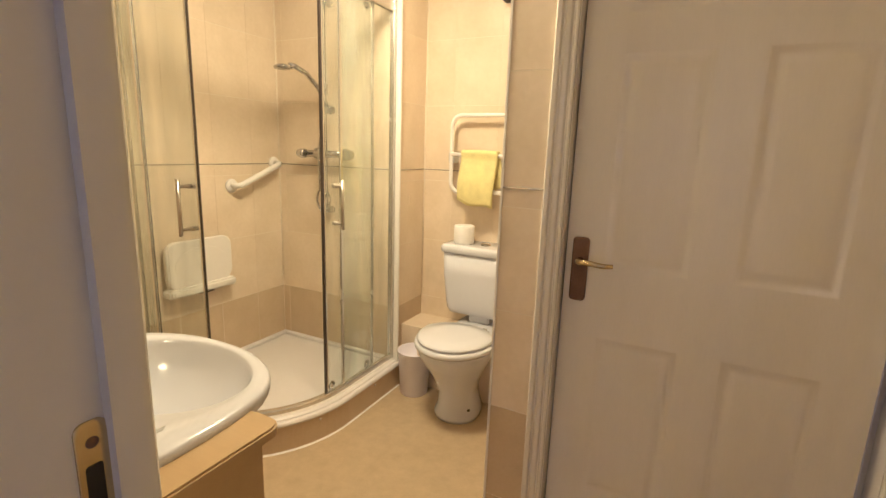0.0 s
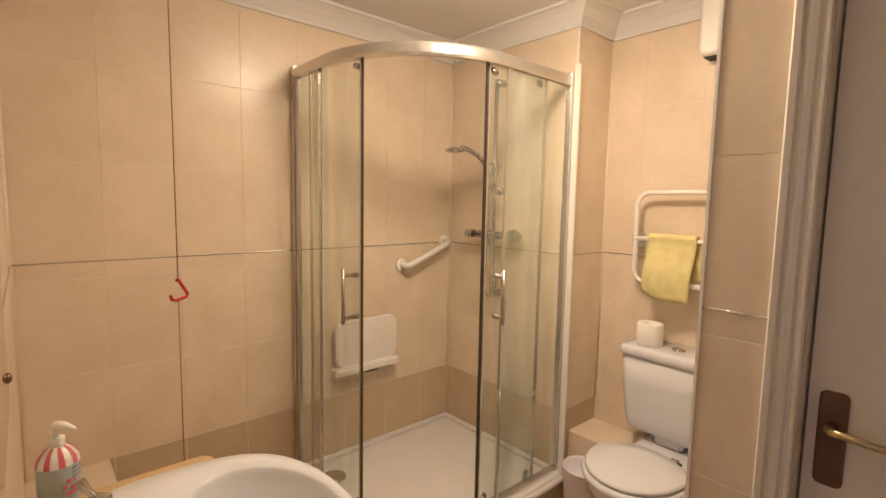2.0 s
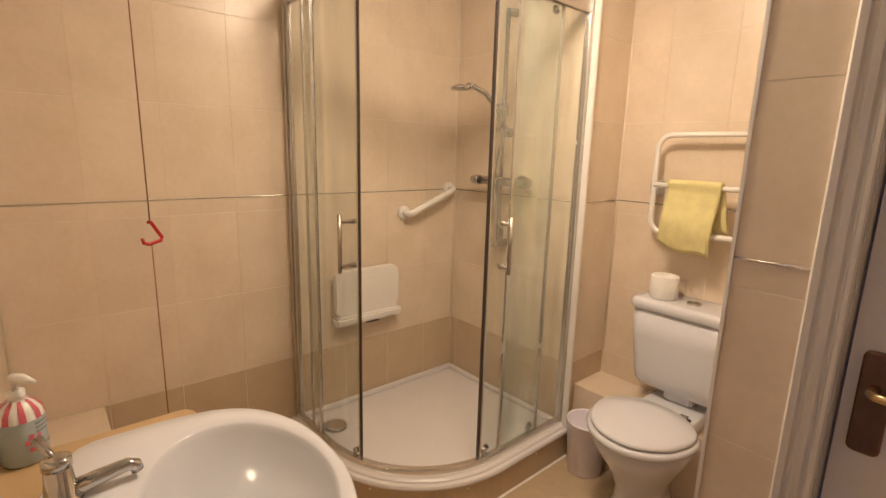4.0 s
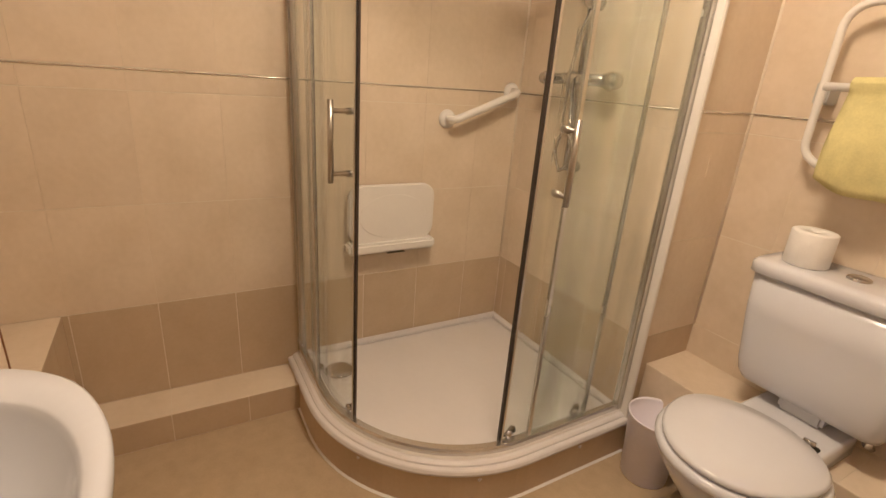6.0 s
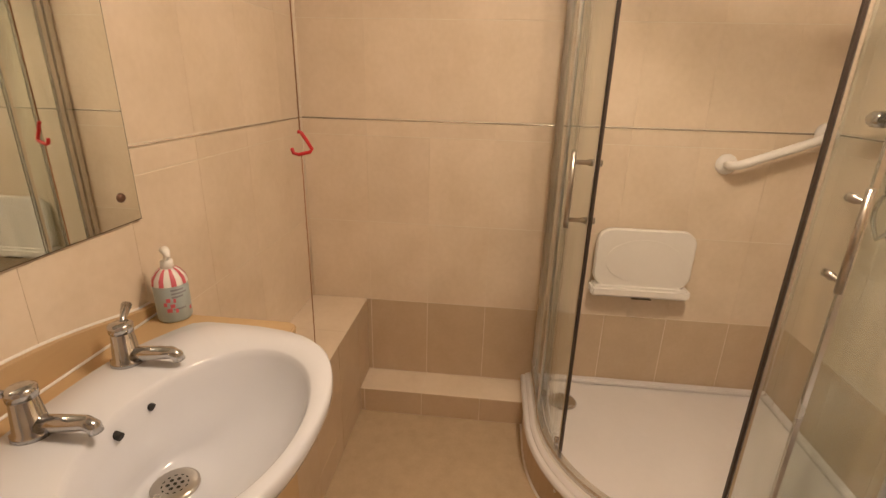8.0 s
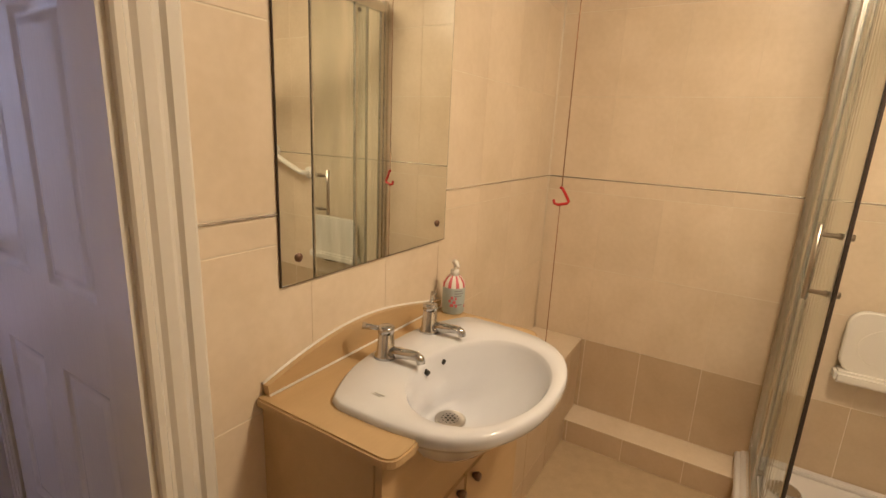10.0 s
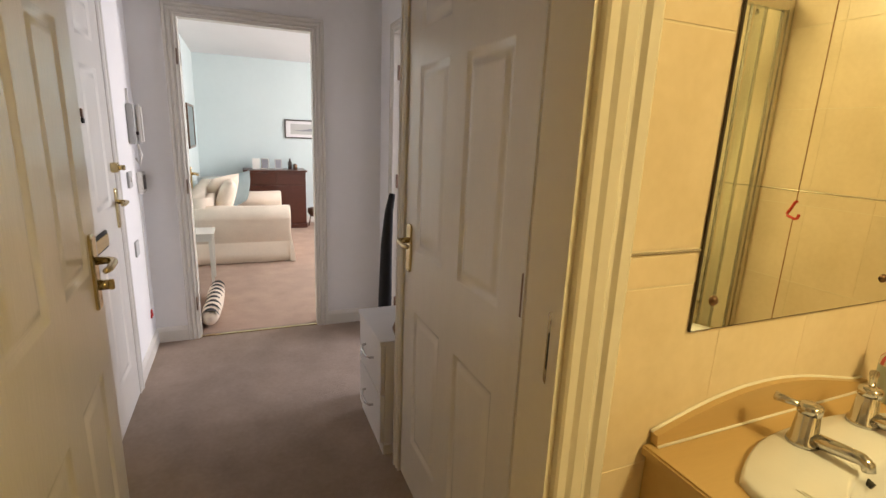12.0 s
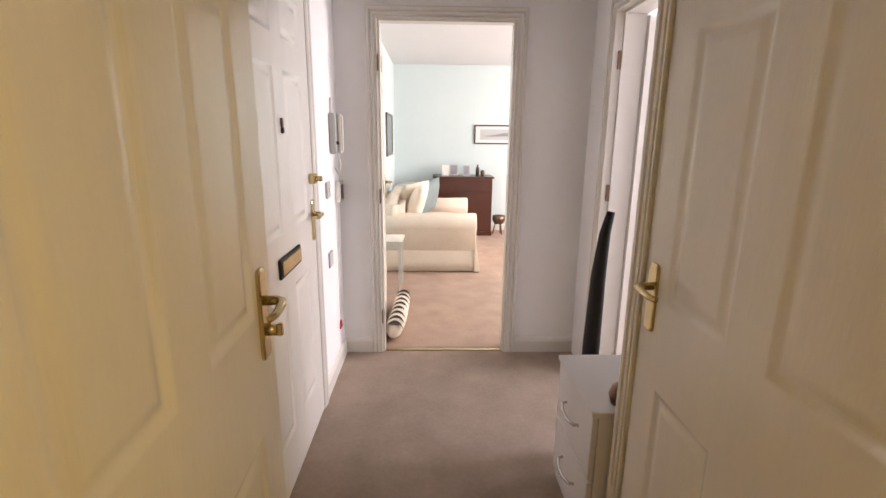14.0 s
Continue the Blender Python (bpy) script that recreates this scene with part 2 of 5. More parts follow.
def sweep(profile, path, closed=False):
    """profile: (out, up) pairs, carried along a level path; out is to the path's right."""
    bm = bmesh.new()
    rings = []
    P = [Vector((*p[:2], 0)) for p in path]
    n = len(P)
    for i, p in enumerate(P):
        d0 = (p - P[i - 1]).normalized() if (i or closed) else (P[i + 1] - p).normalized()
        d1 = (P[(i + 1) % n] - p).normalized() if (i < n - 1 or closed) else d0
        r0, r1 = Vector((d0.y, -d0.x, 0)), Vector((d1.y, -d1.x, 0))
        m = (r0 + r1).normalized()
        m = m / max(0.3, m.dot(r0))
        rings.append([bm.verts.new((p.x + m.x * o, p.y + m.y * o, u)) for o, u in profile])
    k = len(profile)
    for i in range(n if closed else n - 1):
        A, B = rings[i], rings[(i + 1) % n]
        for j in range(k):
            bm.faces.new((A[j], A[(j + 1) % k], B[(j + 1) % k], B[j]))
    if not closed:
        bm.faces.new(rings[0][::-1])
        bm.faces.new(rings[-1])
    bmesh.ops.recalc_face_normals(bm, faces=list(bm.faces))
    return bm


def obj(name, bm, material, parent=None, label="", smooth=False, kind="", category="", group=""):
    me = bpy.data.meshes.new(name)
    bm.to_mesh(me)
    bm.free()
    for m in (material if isinstance(material, (list, tuple)) else [material]):
        me.materials.append(m)
    if smooth:
        me.shade_smooth()
    ob = new(name, me)
    if parent:
        ob.parent = parent
    return tagged(ob, label, category, group, kind)


def part(name, bm, material, parent, label="", smooth=False):
    return obj(name, bm, material, parent, label, smooth)


def thing(name, label, category, at=(0, 0, 0), group="", rz=0.0):
    ob = new(name)
    ob.empty_display_size = 0.05
    ob.matrix_world = pose(*at, 0, 0, rz)
    return tagged(ob, label, category, group)


def rrect(x0, x1, z0, z1, r, n=5):
    out = []
    for cx, cz, a0 in ((x1 - r, z1 - r, 0), (x0 + r, z1 - r, 90), (x0 + r, z0 + r, 180), (x1 - r, z0 + r, 270)):
        for k in range(n + 1):
            a = radians(a0 + 90 * k / n)
            out.append((cx + r * math.cos(a), cz + r * math.sin(a)))
    return out


def slab(outline, d0, d1, to, round_=0.006):
    """Loft of an outline between two depths; to(a, b, d) gives the place."""
    ca, cb = sum(p[0] for p in outline) / len(outline), sum(p[1] for p in outline) / len(outline)
    L = max(abs(p[0] - ca) for p in outline)
    f = 1 - round_ / L
    sh = lambda d, s: [to(ca + (a - ca) * s, cb + (b - cb) * s, d) for a, b in outline]
    return loft([sh(d0, 1), sh(d1 - round_, 1), sh(d1 - round_ * 0.3, (1 + f) / 2), sh(d1, f)])


# ---- structure ----
Z = 2.36


def tile_mesh(w, h, side=0.0014):
    key = (round(w, 3), round(h, 3), side)
    if key not in TILES:
        s, g, b, t = side, 0.0017, min(0.0007, side), 0.0012
        bm = bmesh.new()
        lo = [bm.verts.new(p) for p in ((s, 0, g), (w - s, 0, g), (w - s, 0, h - g), (s, 0, h - g))]
        mid = [bm.verts.new(p) for p in ((s, t - b, g), (w - s, t - b, g), (w - s, t - b, h - g), (s, t - b, h - g))]
        hi = [bm.verts.new(p) for p in ((s + b, t, g + b), (w - s - b, t, g + b), (w - s - b, t, h - g - b), (s + b, t, h - g - b))]
        for A, B in ((lo, mid), (mid, hi)):
            for k in range(4):
                bm.faces.new((A[k], A[(k + 1) % 4], B[(k + 1) % 4], B[k]))
        bm.faces.new(hi)
        bmesh.ops.recalc_face_normals(bm, faces=list(bm.faces))
        me = bpy.data.meshes.new("tile")
        bm.to_mesh(me)
        bm.free()
        TILES[key] = me
    return TILES[key]


TILES = {}
PIECES = []


def tile_face(parent, origin, u, n, cols, rows, regions, material):
    """Queues tiles: origin on the wall's plane, u along, n out of it; cols and rows are the joints."""
    PIECES.append((parent, origin, u, n, cols, rows, regions, material))


def lay_tiles():
    meshes = {}
    for parent, origin, u, n, cols, rows, regions, material in PIECES:
        u, n, o = Vector(u), Vector(n), Vector(origin)
        w = u.cross(n) if abs(n.z) < 0.5 else n.cross(u)
        up = Vector((0, 0, 1)) if abs(n.z) < 0.5 else n.cross(u)
        for ca, cb in zip(cols, cols[1:]):
            for ra, rb in zip(rows, rows[1:]):
                for a0, a1, b0, b1 in regions:
                    x0, x1, z0, z1 = max(ca, a0), min(cb, a1), max(ra, b0), min(rb, b1)
                    if x1 - x0 < 0.012 or z1 - z0 < 0.012:
                        continue
                    key = (round(x1 - x0, 3), round(z1 - z0, 3), material.name)
                    if key not in meshes:
                        me = tile_mesh(x1 - x0, z1 - z0, 0.0004 if material == TILE else 0.0014).copy()
                        me.materials.append(material)
                        meshes[key] = me
                    ob = new("tile", meshes[key])
                    ob.parent = parent
                    m = Matrix.Identity(4)
                    for c, vec in enumerate((u, n, up)):
                        m[0][c], m[1][c], m[2][c] = vec
                    m.translation = o + u * x0 + up * z0
                    ob.matrix_world = m


def steps(a, b, step, start):
    """Joints every step from start, over a to b."""
    out, k = [a], math.floor((a - start) / step)
    while True:
        k += 1
        v = start + k * step
        if v >= b:
            break
        if v > a + 1e-4:
            out.append(v)
    return out + [b]


ROWS_LOW = [0.0, 0.113, 0.468]
ROWS_UP = [0.468, 0.82, 1.17, 1.2265]
ROWS_TOP = [1.2355, 1.585, 1.93, 2.275, Z]
T = 0.0012


def dress(wall, origin, u, n, length, cols, low=None, up=None, top=None, strip=None):
    """Dark tiles below, cream above, a metal strip between."""
    tile_face(wall, origin, u, n, cols, ROWS_LOW, low if low is not None else [(0, length, 0, 0.468)], TILE_DARK)
    tile_face(wall, origin, u, n, cols, ROWS_UP, up if up is not None else [(0, length, 0.468, 1.2265)], TILE)
    tile_face(wall, origin, u, n, cols, ROWS_TOP, top if top is not None else [(0, length, 1.2355, Z)], TILE)
    a, b = strip if strip else (0, length)
    if b > a:
        U, N, O = Vector(u), Vector(n), Vector(origin)
        p0, p1 = O + U * a + N * 0.0012, O + U * b + N * 0.0012
        bm = tube([(p0.x, p0.y, 1.231), (p1.x, p1.y, 1.231)], 0.0029, 8)
        part("strip", bm, STRIP, wall, "thin brushed metal border strip", smooth=True)


def two_sided(bm, test):
    for f in bm.faces:
        f.normal_update()
        f.material_index = 1 if test(f.normal) else 0
    return bm


floor_bath = obj("floor", bx(-2.24, 0.62, -0.12, 2.26, -0.06, 0.0), VINYL, label="speckled beige vinyl bathroom floor", kind="structure")
floor_hall = obj("floor", bx(-1.0, 0.66, -2.9, -0.1205, -0.06, 0.0), CARPET, label="mauve beige fitted hall carpet", kind="structure")
floor_living = obj("floor", bx(-3.6, 0.62, -7.02, -2.901, -0.06, 0.0), CARPET2, label="warm beige living room carpet", kind="structure")
floor_bed = obj("floor", bx(-3.4, -1.0005, -2.83, -0.13, -0.06, 0.0), CARPET, label="mauve beige bedroom carpet", kind="structure")

wall_back = obj("wall_back", bx(-2.36, -2.24 - T, -0.12, 2.38, 0, Z), GROUT, label="cream tiled wall behind the shower", kind="structure")
dress(wall_back, (-2.24 - T, 1.97, 0), (0, -1, 0), (1, 0, 0), 1.97, steps(0, 1.97, 0.25, 1.97 - 0.262), strip=(0, 1.965),
      low=[(0, 1.97, 0, 0.468)])
wall_basin = obj("wall_basin", two_sided(boxes((-2.36, -0.42, -0.12, -T, 0, Z), (-0.42, 0.435, -0.12, -T, 2.035, Z), (0.435, 0.66, -0.12, -T, 0, Z)), lambda n: n.y < -0.5), [GROUT, PAINT],
                 label="cream tiled wall around the bathroom doorway", kind="structure")
COLS_B = steps(0, 2.84, 0.2625, 0.17)
dress(wall_basin, (-2.24, -T, 0), (1, 0, 0), (0, 1, 0), 1.74, COLS_B, low=[(0, 1.74, 0, 0.468), (2.71, 2.84, 0, 0.468)],
      up=[(0, 1.74, 0.468, 1.2265), (2.71, 2.84, 0.468, 1.2265)], top=[(0, 1.74, 1.2355, Z), (1.74, 2.71, 2.10, Z), (2.71, 2.84, 1.2355, Z)])
wall_riser = obj("wall_riser", bx(-2.36, -1.39 - T, 1.97 + T, 2.38, 0, Z), GROUT, label="cream tiled shower end wall", kind="structure")
dress(wall_riser, (-2.24, 1.97 + T, 0), (1, 0, 0), (0, -1, 0), 0.85, steps(0, 0.85, 0.2625, 0.05))
dress(wall_riser, (-1.39 - T, 2.26, 0), (0, -1, 0), (1, 0, 0), 0.29, [0, 0.29])
wall_toilet = obj("wall_toilet", bx(-1.39 - T, 0.66, 2.26 + T, 2.38, 0, Z), GROUT, label="cream tiled wall behind the toilet", kind="structure")
dress(wall_toilet, (-1.39, 2.26 + T, 0), (1, 0, 0), (0, -1, 0), 0.85, steps(0, 0.85, 0.2625, 0.18), low=[])
tile_face(wall_toilet, (-1.39, 2.26 + T, 0), (1, 0, 0), (0, -1, 0), steps(0, 0.85, 0.2625, 0.18), [0, 0.13, 0.48], [(0, 0.85, 0, 0.468)], TILE)
wall_nib = obj("wall_nib", boxes((-0.54 + T, -0.345, 1.25 + T, 2.26, 0, Z), (-0.345, 0.525, 1.25 + T, 1.37, 2.0, Z), (0.525, 0.66, 1.25 + T, 1.37, 0, Z)), GROUT, label="cream tiled wall around the cupboard", kind="structure")
dress(wall_nib, (-0.54, 1.25 + T, 0), (1, 0, 0), (0, -1, 0), 0.14, [0, 0.14])
tile_face(wall_nib, (-0.54, 1.25 + T, 0), (1, 0, 0), (0, -1, 0), [0.14, 0.4, 0.66, 0.92, 1.14], [2.06, Z], [(0.14, 1.14, 2.06, Z)], TILE)
dress(wall_nib, (-0.54 + T, 1.25, 0), (0, 1, 0), (-1, 0, 0), 1.01, steps(0, 1.01, 0.2625, 0.2))
part("corner_bead", boxes((-0.545, -0.5375, 1.2455, 1.2525, 0.0, Z)), PLASTIC, wall_nib, "white plastic tile edge trim")
part("tile_edge_trim", boxes((-0.4025, -0.3985, 1.246, 1.2505, 0.0, 2.05)), PLASTIC, wall_nib)
wall_east = obj("wall_east", bx(0.60, 0.66, -T, 1.25, 0, Z), GROUT, label="cream tiled side wall", kind="structure")
dress(wall_east, (0.60, 1.25, 0), (0, -1, 0), (-1, 0, 0), 1.25, steps(0, 1.25, 0.2625, 0.1))
for name, x, y in (("corner_sealant", -2.24, 0.0), ("corner_sealant", -2.24, 1.97), ("corner_sealant", -1.39, 2.26)):
    part(name, tube([(x, y, 0.468), (x, y, Z)], 0.006, 8), GROUT, wall_back if x < -2 else wall_riser, "pale sealant in the tile corner", smooth=True)
part("corner_bead", boxes((-1.3935, -1.3865, 1.9655, 1.9725, 0.0, Z)), PLASTIC, wall_riser, "white plastic tile edge trim")
ceiling_bath = obj("ceiling", bx(-2.36, 0.66, -0.12, 2.38, Z, Z + 0.1), CEIL, label="white painted bathroom ceiling", kind="structure")


def cove(path, name="cornice", closed=False):
    prof = [(0.0, Z), (0.0, Z - 0.095), (0.012, Z - 0.095), (0.014, Z - 0.082), (0.030, Z - 0.055), (0.055, Z - 0.030), (0.082, Z - 0.014), (0.095, Z - 0.012), (0.095, Z)]
    return obj(name, sweep(prof, path, closed), CEIL, label="white plaster cove cornice", kind="structure")


cove([(-2.24, 0.001), (-2.24, 1.97), (-1.39, 1.97), (-1.39, 2.26), (-0.541, 2.26), (-0.541, 1.25), (0.60, 1.25), (0.60, 0.0), (-2.24, 0.0)])

# tiled boxing along the bathroom walls
box_high = obj("boxing_wall", bx(-2.24, -1.281, 0.0, 0.245 - T, 0, 0.468 - T), GROUT, label="tiled pipe boxing beside the vanity", kind="structure")
tile_face(box_high, (-2.24, 0.245 - T, 0), (1, 0, 0), (0, 1, 0), steps(0, 0.959, 0.25, 0.155), [0, 0.113, 0.468], [(0, 0.959, 0, 0.468)], TILE_DARK)
tile_face(box_high, (-2.24, 0.0, 0.468 - T), (1, 0, 0), (0, 0, 1), steps(0, 0.959, 0.33, 0.30), [0, 0.245], [(0, 0.959, 0, 0.245)], TILE)
box_low = obj("boxing_wall", bx(-2.24, -2.083 - T, 0.245, 0.985, 0, 0.113 - T), GROUT, label="low tiled pipe boxing at the floor", kind="structure")
tile_face(box_low, (-2.083 - T, 0.985, 0), (0, -1, 0), (1, 0, 0), steps(0, 0.74, 0.25, 0.223), [0, 0.113], [(0, 0.74, 0, 0.113)], TILE_DARK)
tile_face(box_low, (-2.083, 0.245, 0.113 - T), (0, 1, 0), (0, 0, 1), [0, 0.268, 0.74], [0, 0.157], [(0, 0.74, 0, 0.157)], TILE)
box_wc = obj("boxing_wall", bx(-1.39, -0.54, 2.03 + T, 2.26, 0, 0.35 - T), GROUT, label="tiled boxing behind the toilet pan", kind="structure")
tile_face(box_wc, (-1.39, 2.03 + T, 0), (1, 0, 0), (0, -1, 0), steps(0, 0.85, 0.30, 0.30), [0, 0.35], [(0, 0.85, 0, 0.35)], TILE)
tile_face(box_wc, (-1.39, 2.03, 0.35 - T), (1, 0, 0), (0, 0, 1), steps(0, 0.85, 0.30, 0.30), [0, 0.23], [(0, 0.85, 0, 0.23)], TILE)

# hall, living room and bedroom
wall_cupboard = obj("wall_cupboard", boxes((-0.64, -0.50, -0.255, -0.12, 0, Z), (-0.64, -0.50, -1.125, -0.255, 2.0, Z), (-0.64, -0.50, -1.22, -1.125, 0, Z), (-1.0, -0.64, -1.22, -1.14, 0, Z),
                                           (-0.75, -0.70, -1.14, -0.12, 0, Z)), PAINT, label="white hall wall around the cupboard door", kind="structure")
wall_hall_w = obj("wall_hall_west", boxes((-1.0, -0.86, -1.72, -1.22, 0, Z), (-1.0, -0.86, -2.50, -1.72, 2.03, Z), (-1.0, -0.86, -2.83, -2.50, 0, Z)), PAINT, label="white hall wall with a doorway", kind="structure")
wall_hall_e = obj("wall_hall_east", boxes((0.64, 0.76, -1.28, -0.12, 0, Z), (0.64, 0.76, -2.16, -1.28, 2.02, Z), (0.64, 0.76, -2.95, -2.16, 0, Z)), PAINT, label="white hall wall with the front door", kind="structure")
wall_hall_s = obj("wall_hall_south", two_sided(boxes((-3.6, -0.42, -2.95, -2.83, 0, Z), (-0.42, 0.40, -2.95, -2.83, 2.055, Z), (0.40, 0.64, -2.95, -2.83, 0, Z)), lambda n: n.y < -0.5), [PAINT, MINT],
                  label="white wall around the living room doorway", kind="structure")
obj("wall_south", bx(-3.72, 0.76, -7.14, -7.02, 0, Z), MINT, label="pale mint living room wall", kind="structure")
obj("wall_living_east", bx(0.62, 0.76, -7.02, -2.951, 0, Z), MINT, label="pale mint living room side wall", kind="structure")
wlw = obj("wall_living_west", boxes((-3.72, -3.6, -3.95, -2.83, 0, Z), (-3.72, -3.6, -5.85, -3.95, 0, 0.8), (-3.72, -3.6, -5.85, -3.95, 2.1, Z), (-3.72, -3.6, -7.02, -5.85, 0, Z)), MINT, label="pale mint window wall", kind="structure")
obj("wall_bed_west", boxes((-3.52, -3.4, -1.42, -0.12, 0, Z), (-3.52, -3.4, -2.58, -1.42, 0, 0.85), (-3.52, -3.4, -2.58, -1.42, 2.05, Z), (-3.52, -3.4, -2.83, -2.58, 0, Z)), PAINT, label="white bedroom window wall", kind="structure")
obj("wall_bed_north", bx(-3.52, -2.361, -0.12, 0.0, 0, Z), PAINT, label="white bedroom wall", kind="structure")
obj("ceiling", bx(-3.72, 0.76, -7.14, -0.1205, Z, Z + 0.1), CEIL, label="white ceiling of hall and rooms", kind="structure")


def window(name, x, y0, y1, z0, z1, label):
    f = obj(name, boxes((x - 0.07, x, y0, y0 + 0.05, z0, z1), (x - 0.07, x, y1 - 0.05, y1, z0, z1), (x - 0.07, x, y0 + 0.05, y1 - 0.05, z0, z0 + 0.05), (x - 0.07, x, y0 + 0.05, y1 - 0.05, z1 - 0.05, z1),
                        (x - 0.06, x - 0.01, (y0 + y1) / 2 - 0.03, (y0 + y1) / 2 + 0.03, z0 + 0.05, z1 - 0.05)), GLOSS, label=label, kind="structure")
    return f


window("window_1", -3.63, -5.85, -3.95, 0.8, 2.1, "white framed living room window")
window("window_2", -3.43, -2.58, -1.42, 0.85, 2.05, "white framed bedroom window")
obj("ground", bx(-60, 60, -60, 60, -0.5, -0.3), VINYL, label="plain ground outside", kind="structure")

# ---- doors, frames and skirting ----
ARCH = [(0.0, 0.0), (0.0, 0.012), (0.003, 0.016), (0.010, 0.016), (0.013, 0.010), (0.017, 0.010), (0.022, 0.017), (0.034, 0.019), (0.040, 0.013), (0.044, 0.013), (0.048, 0.021), (0.060, 0.022), (0.064, 0.018), (0.064, 0.0)]


def architrave(name, at, rz, W, H, label="white painted moulded architrave", width=1.0, sides=(1, 1)):
    """Round an opening W wide and H high; at: its left foot, front towards the local -y."""
    prof = [(a * width, b) for a, b in ARCH]
    rings = []
    for i, (cx, cz) in enumerate(((0, 0), (0, H), (W, H), (W, 0))):
        sx = -1 if i < 2 else 1
        rings.append([(cx + sx * a, -b, cz + (a if i in (1, 2) else 0)) for a, b in prof])
    ob = obj(name, loft(rings, smooth=False), GLOSS, label=label, kind="structure")
    ob.matrix_world = pose(*at, 0, 0, rz)
    return ob


def lining(name, at, rz, W, H, depth, stop=0.055, label="white painted door lining"):
    """Jambs and head of an opening, into the wall along the local +y."""
    t, s = 0.02, 0.012
    bm = boxes((-t, 0, 0, depth, 0, H), (W, W + t, 0, depth, 0, H), (-t, W + t, 0, depth, H, H + t),
               (0, s, stop, depth, 0, H - s), (W - s, W, stop, depth, 0, H - s), (0, W, stop, depth, H - s, H))
    ob = obj(name, bm, GLOSS, label=label, kind="structure")
    ob.matrix_world = pose(*at, 0, 0, rz)
    return ob


def panel_door(name, label, at, rz, W=0.76, H=1.98, kind="structure", low=0.765, mid=0.99):
    """A six-panel door. The hinge edge is at local x = 0, the leaf is centred on local y = 0."""
    d = thing(name, label, "", at, rz=rz)
    d["kind"] = kind
    t = 0.02
    s, m = 0.115, 0.11
    pw = (W - 2 * s - m) / 2
    cols = [(s, s + pw), (s + pw + m, W - s)]
    rows = [(0.21, low), (mid, 1.62), (1.725, H - 0.105)]
    bm = boxes((0, s, -t, t, 0, H), (W - s, W, -t, t, 0, H), (s, W - s, -t, t, 0, rows[0][0]), (s, W - s, -t, t, rows[0][1], rows[1][0]),
               (s, W - s, -t, t, rows[1][1], rows[2][0]), (s, W - s, -t, t, rows[2][1], H),
               *[(s + pw, s + pw + m, -t, t, a, b) for a, b in rows])
    part("leaf", bm, DOORP, d)
    for x0, x1 in cols:
        for z0, z1 in rows:
            rings = []
            for ins, dep in ((0.0, 0.0), (0.002, 0.0002), (0.006, 0.002), (0.012, 0.0052), (0.018, 0.0072), (0.024, 0.0072), (0.032, 0.0048), (0.041, 0.0022), (0.046, 0.0016), (0.050, 0.0015)):
                y = -t + dep
                rings.append([(x0 + ins, y, z0 + ins), (x1 - ins, y, z0 + ins), (x1 - ins, y, z1 - ins), (x0 + ins, y, z1 - ins)])
            back = [[(x, -y, z) for x, y, z in r] for r in rings][::-1]
            part("panel", loft(rings, cap0=False), DOORP, d)
            part("panel", loft(back, cap1=False), DOORP, d)
    return d


def lever(parent, x, z, side, material, plate_h=0.17, plate_w=0.042, towards=-1, thumb=False, label="", bar=None):
    """A lever on a long plate on a door's face (side: -1 or 1)."""
    y = 0.02 * side
    out = []
    for k in range(4):
        cx, cz = (plate_w / 2 - 0.012) * (1 if k in (0, 3) else -1), (plate_h / 2 - 0.012) * (1 if k < 2 else -1)
        for j in range(4):
            a = (k * 90 + j * 30) * math.pi / 180
            out.append((cx + 0.012 * math.cos(a), cz + 0.012 * math.sin(a)))
    rings = [[(x + a * f, y + side * h, z + b * f2) for a, b in out] for f, f2, h in ((1, 1, 0), (1, 1, 0.006), (0.86, 0.95, 0.009))]
    h = part("door_handle", loft(rings, smooth=False), material, parent, label)
    zl = z + 0.03
    part("lever", tube([(x, y + side * 0.008, zl), (x, y + side * 0.035, zl), (x + towards * 0.008, y + side * 0.047, zl), (x + towards * 0.03, y + side * 0.052, zl + 0.002),
                        (x + towards * 0.075, y + side * 0.050, zl - 0.003), (x + towards * 0.105, y + side * 0.046, zl - 0.001)], [0.011, 0.010, 0.010, 0.009, 0.008, 0.007], 12), bar or material, h, smooth=True)
    if thumb:
        part("thumb_turn", tube([(x, y + side * 0.008, z - 0.035), (x, y + side * 0.03, z - 0.035)], [0.014, 0.013], 12), material, h, smooth=True)
        part("snib", bx(x - 0.006, x + 0.006, y + side * 0.03, y + side * 0.042, z - 0.049, z - 0.021, 0.002), material, h)
    return h


# cupboard in the bathroom
door_3 = panel_door("door_3", "closed white six-panel cupboard door", (0.485, 1.32, 0.008), 180, W=0.815)
lever(door_3, 0.77, 0.98, 1, BRONZE, 0.205, 0.05, label="brass lever handle on an aged bronze plate", bar=BRASS)
architrave("door_frame", (-0.337, 1.25, 0), 0, 0.854, 1.992)
lining("door_lining", (-0.335, 1.25, 0), 0, 0.85, 1.992, 0.12, stop=0.095)
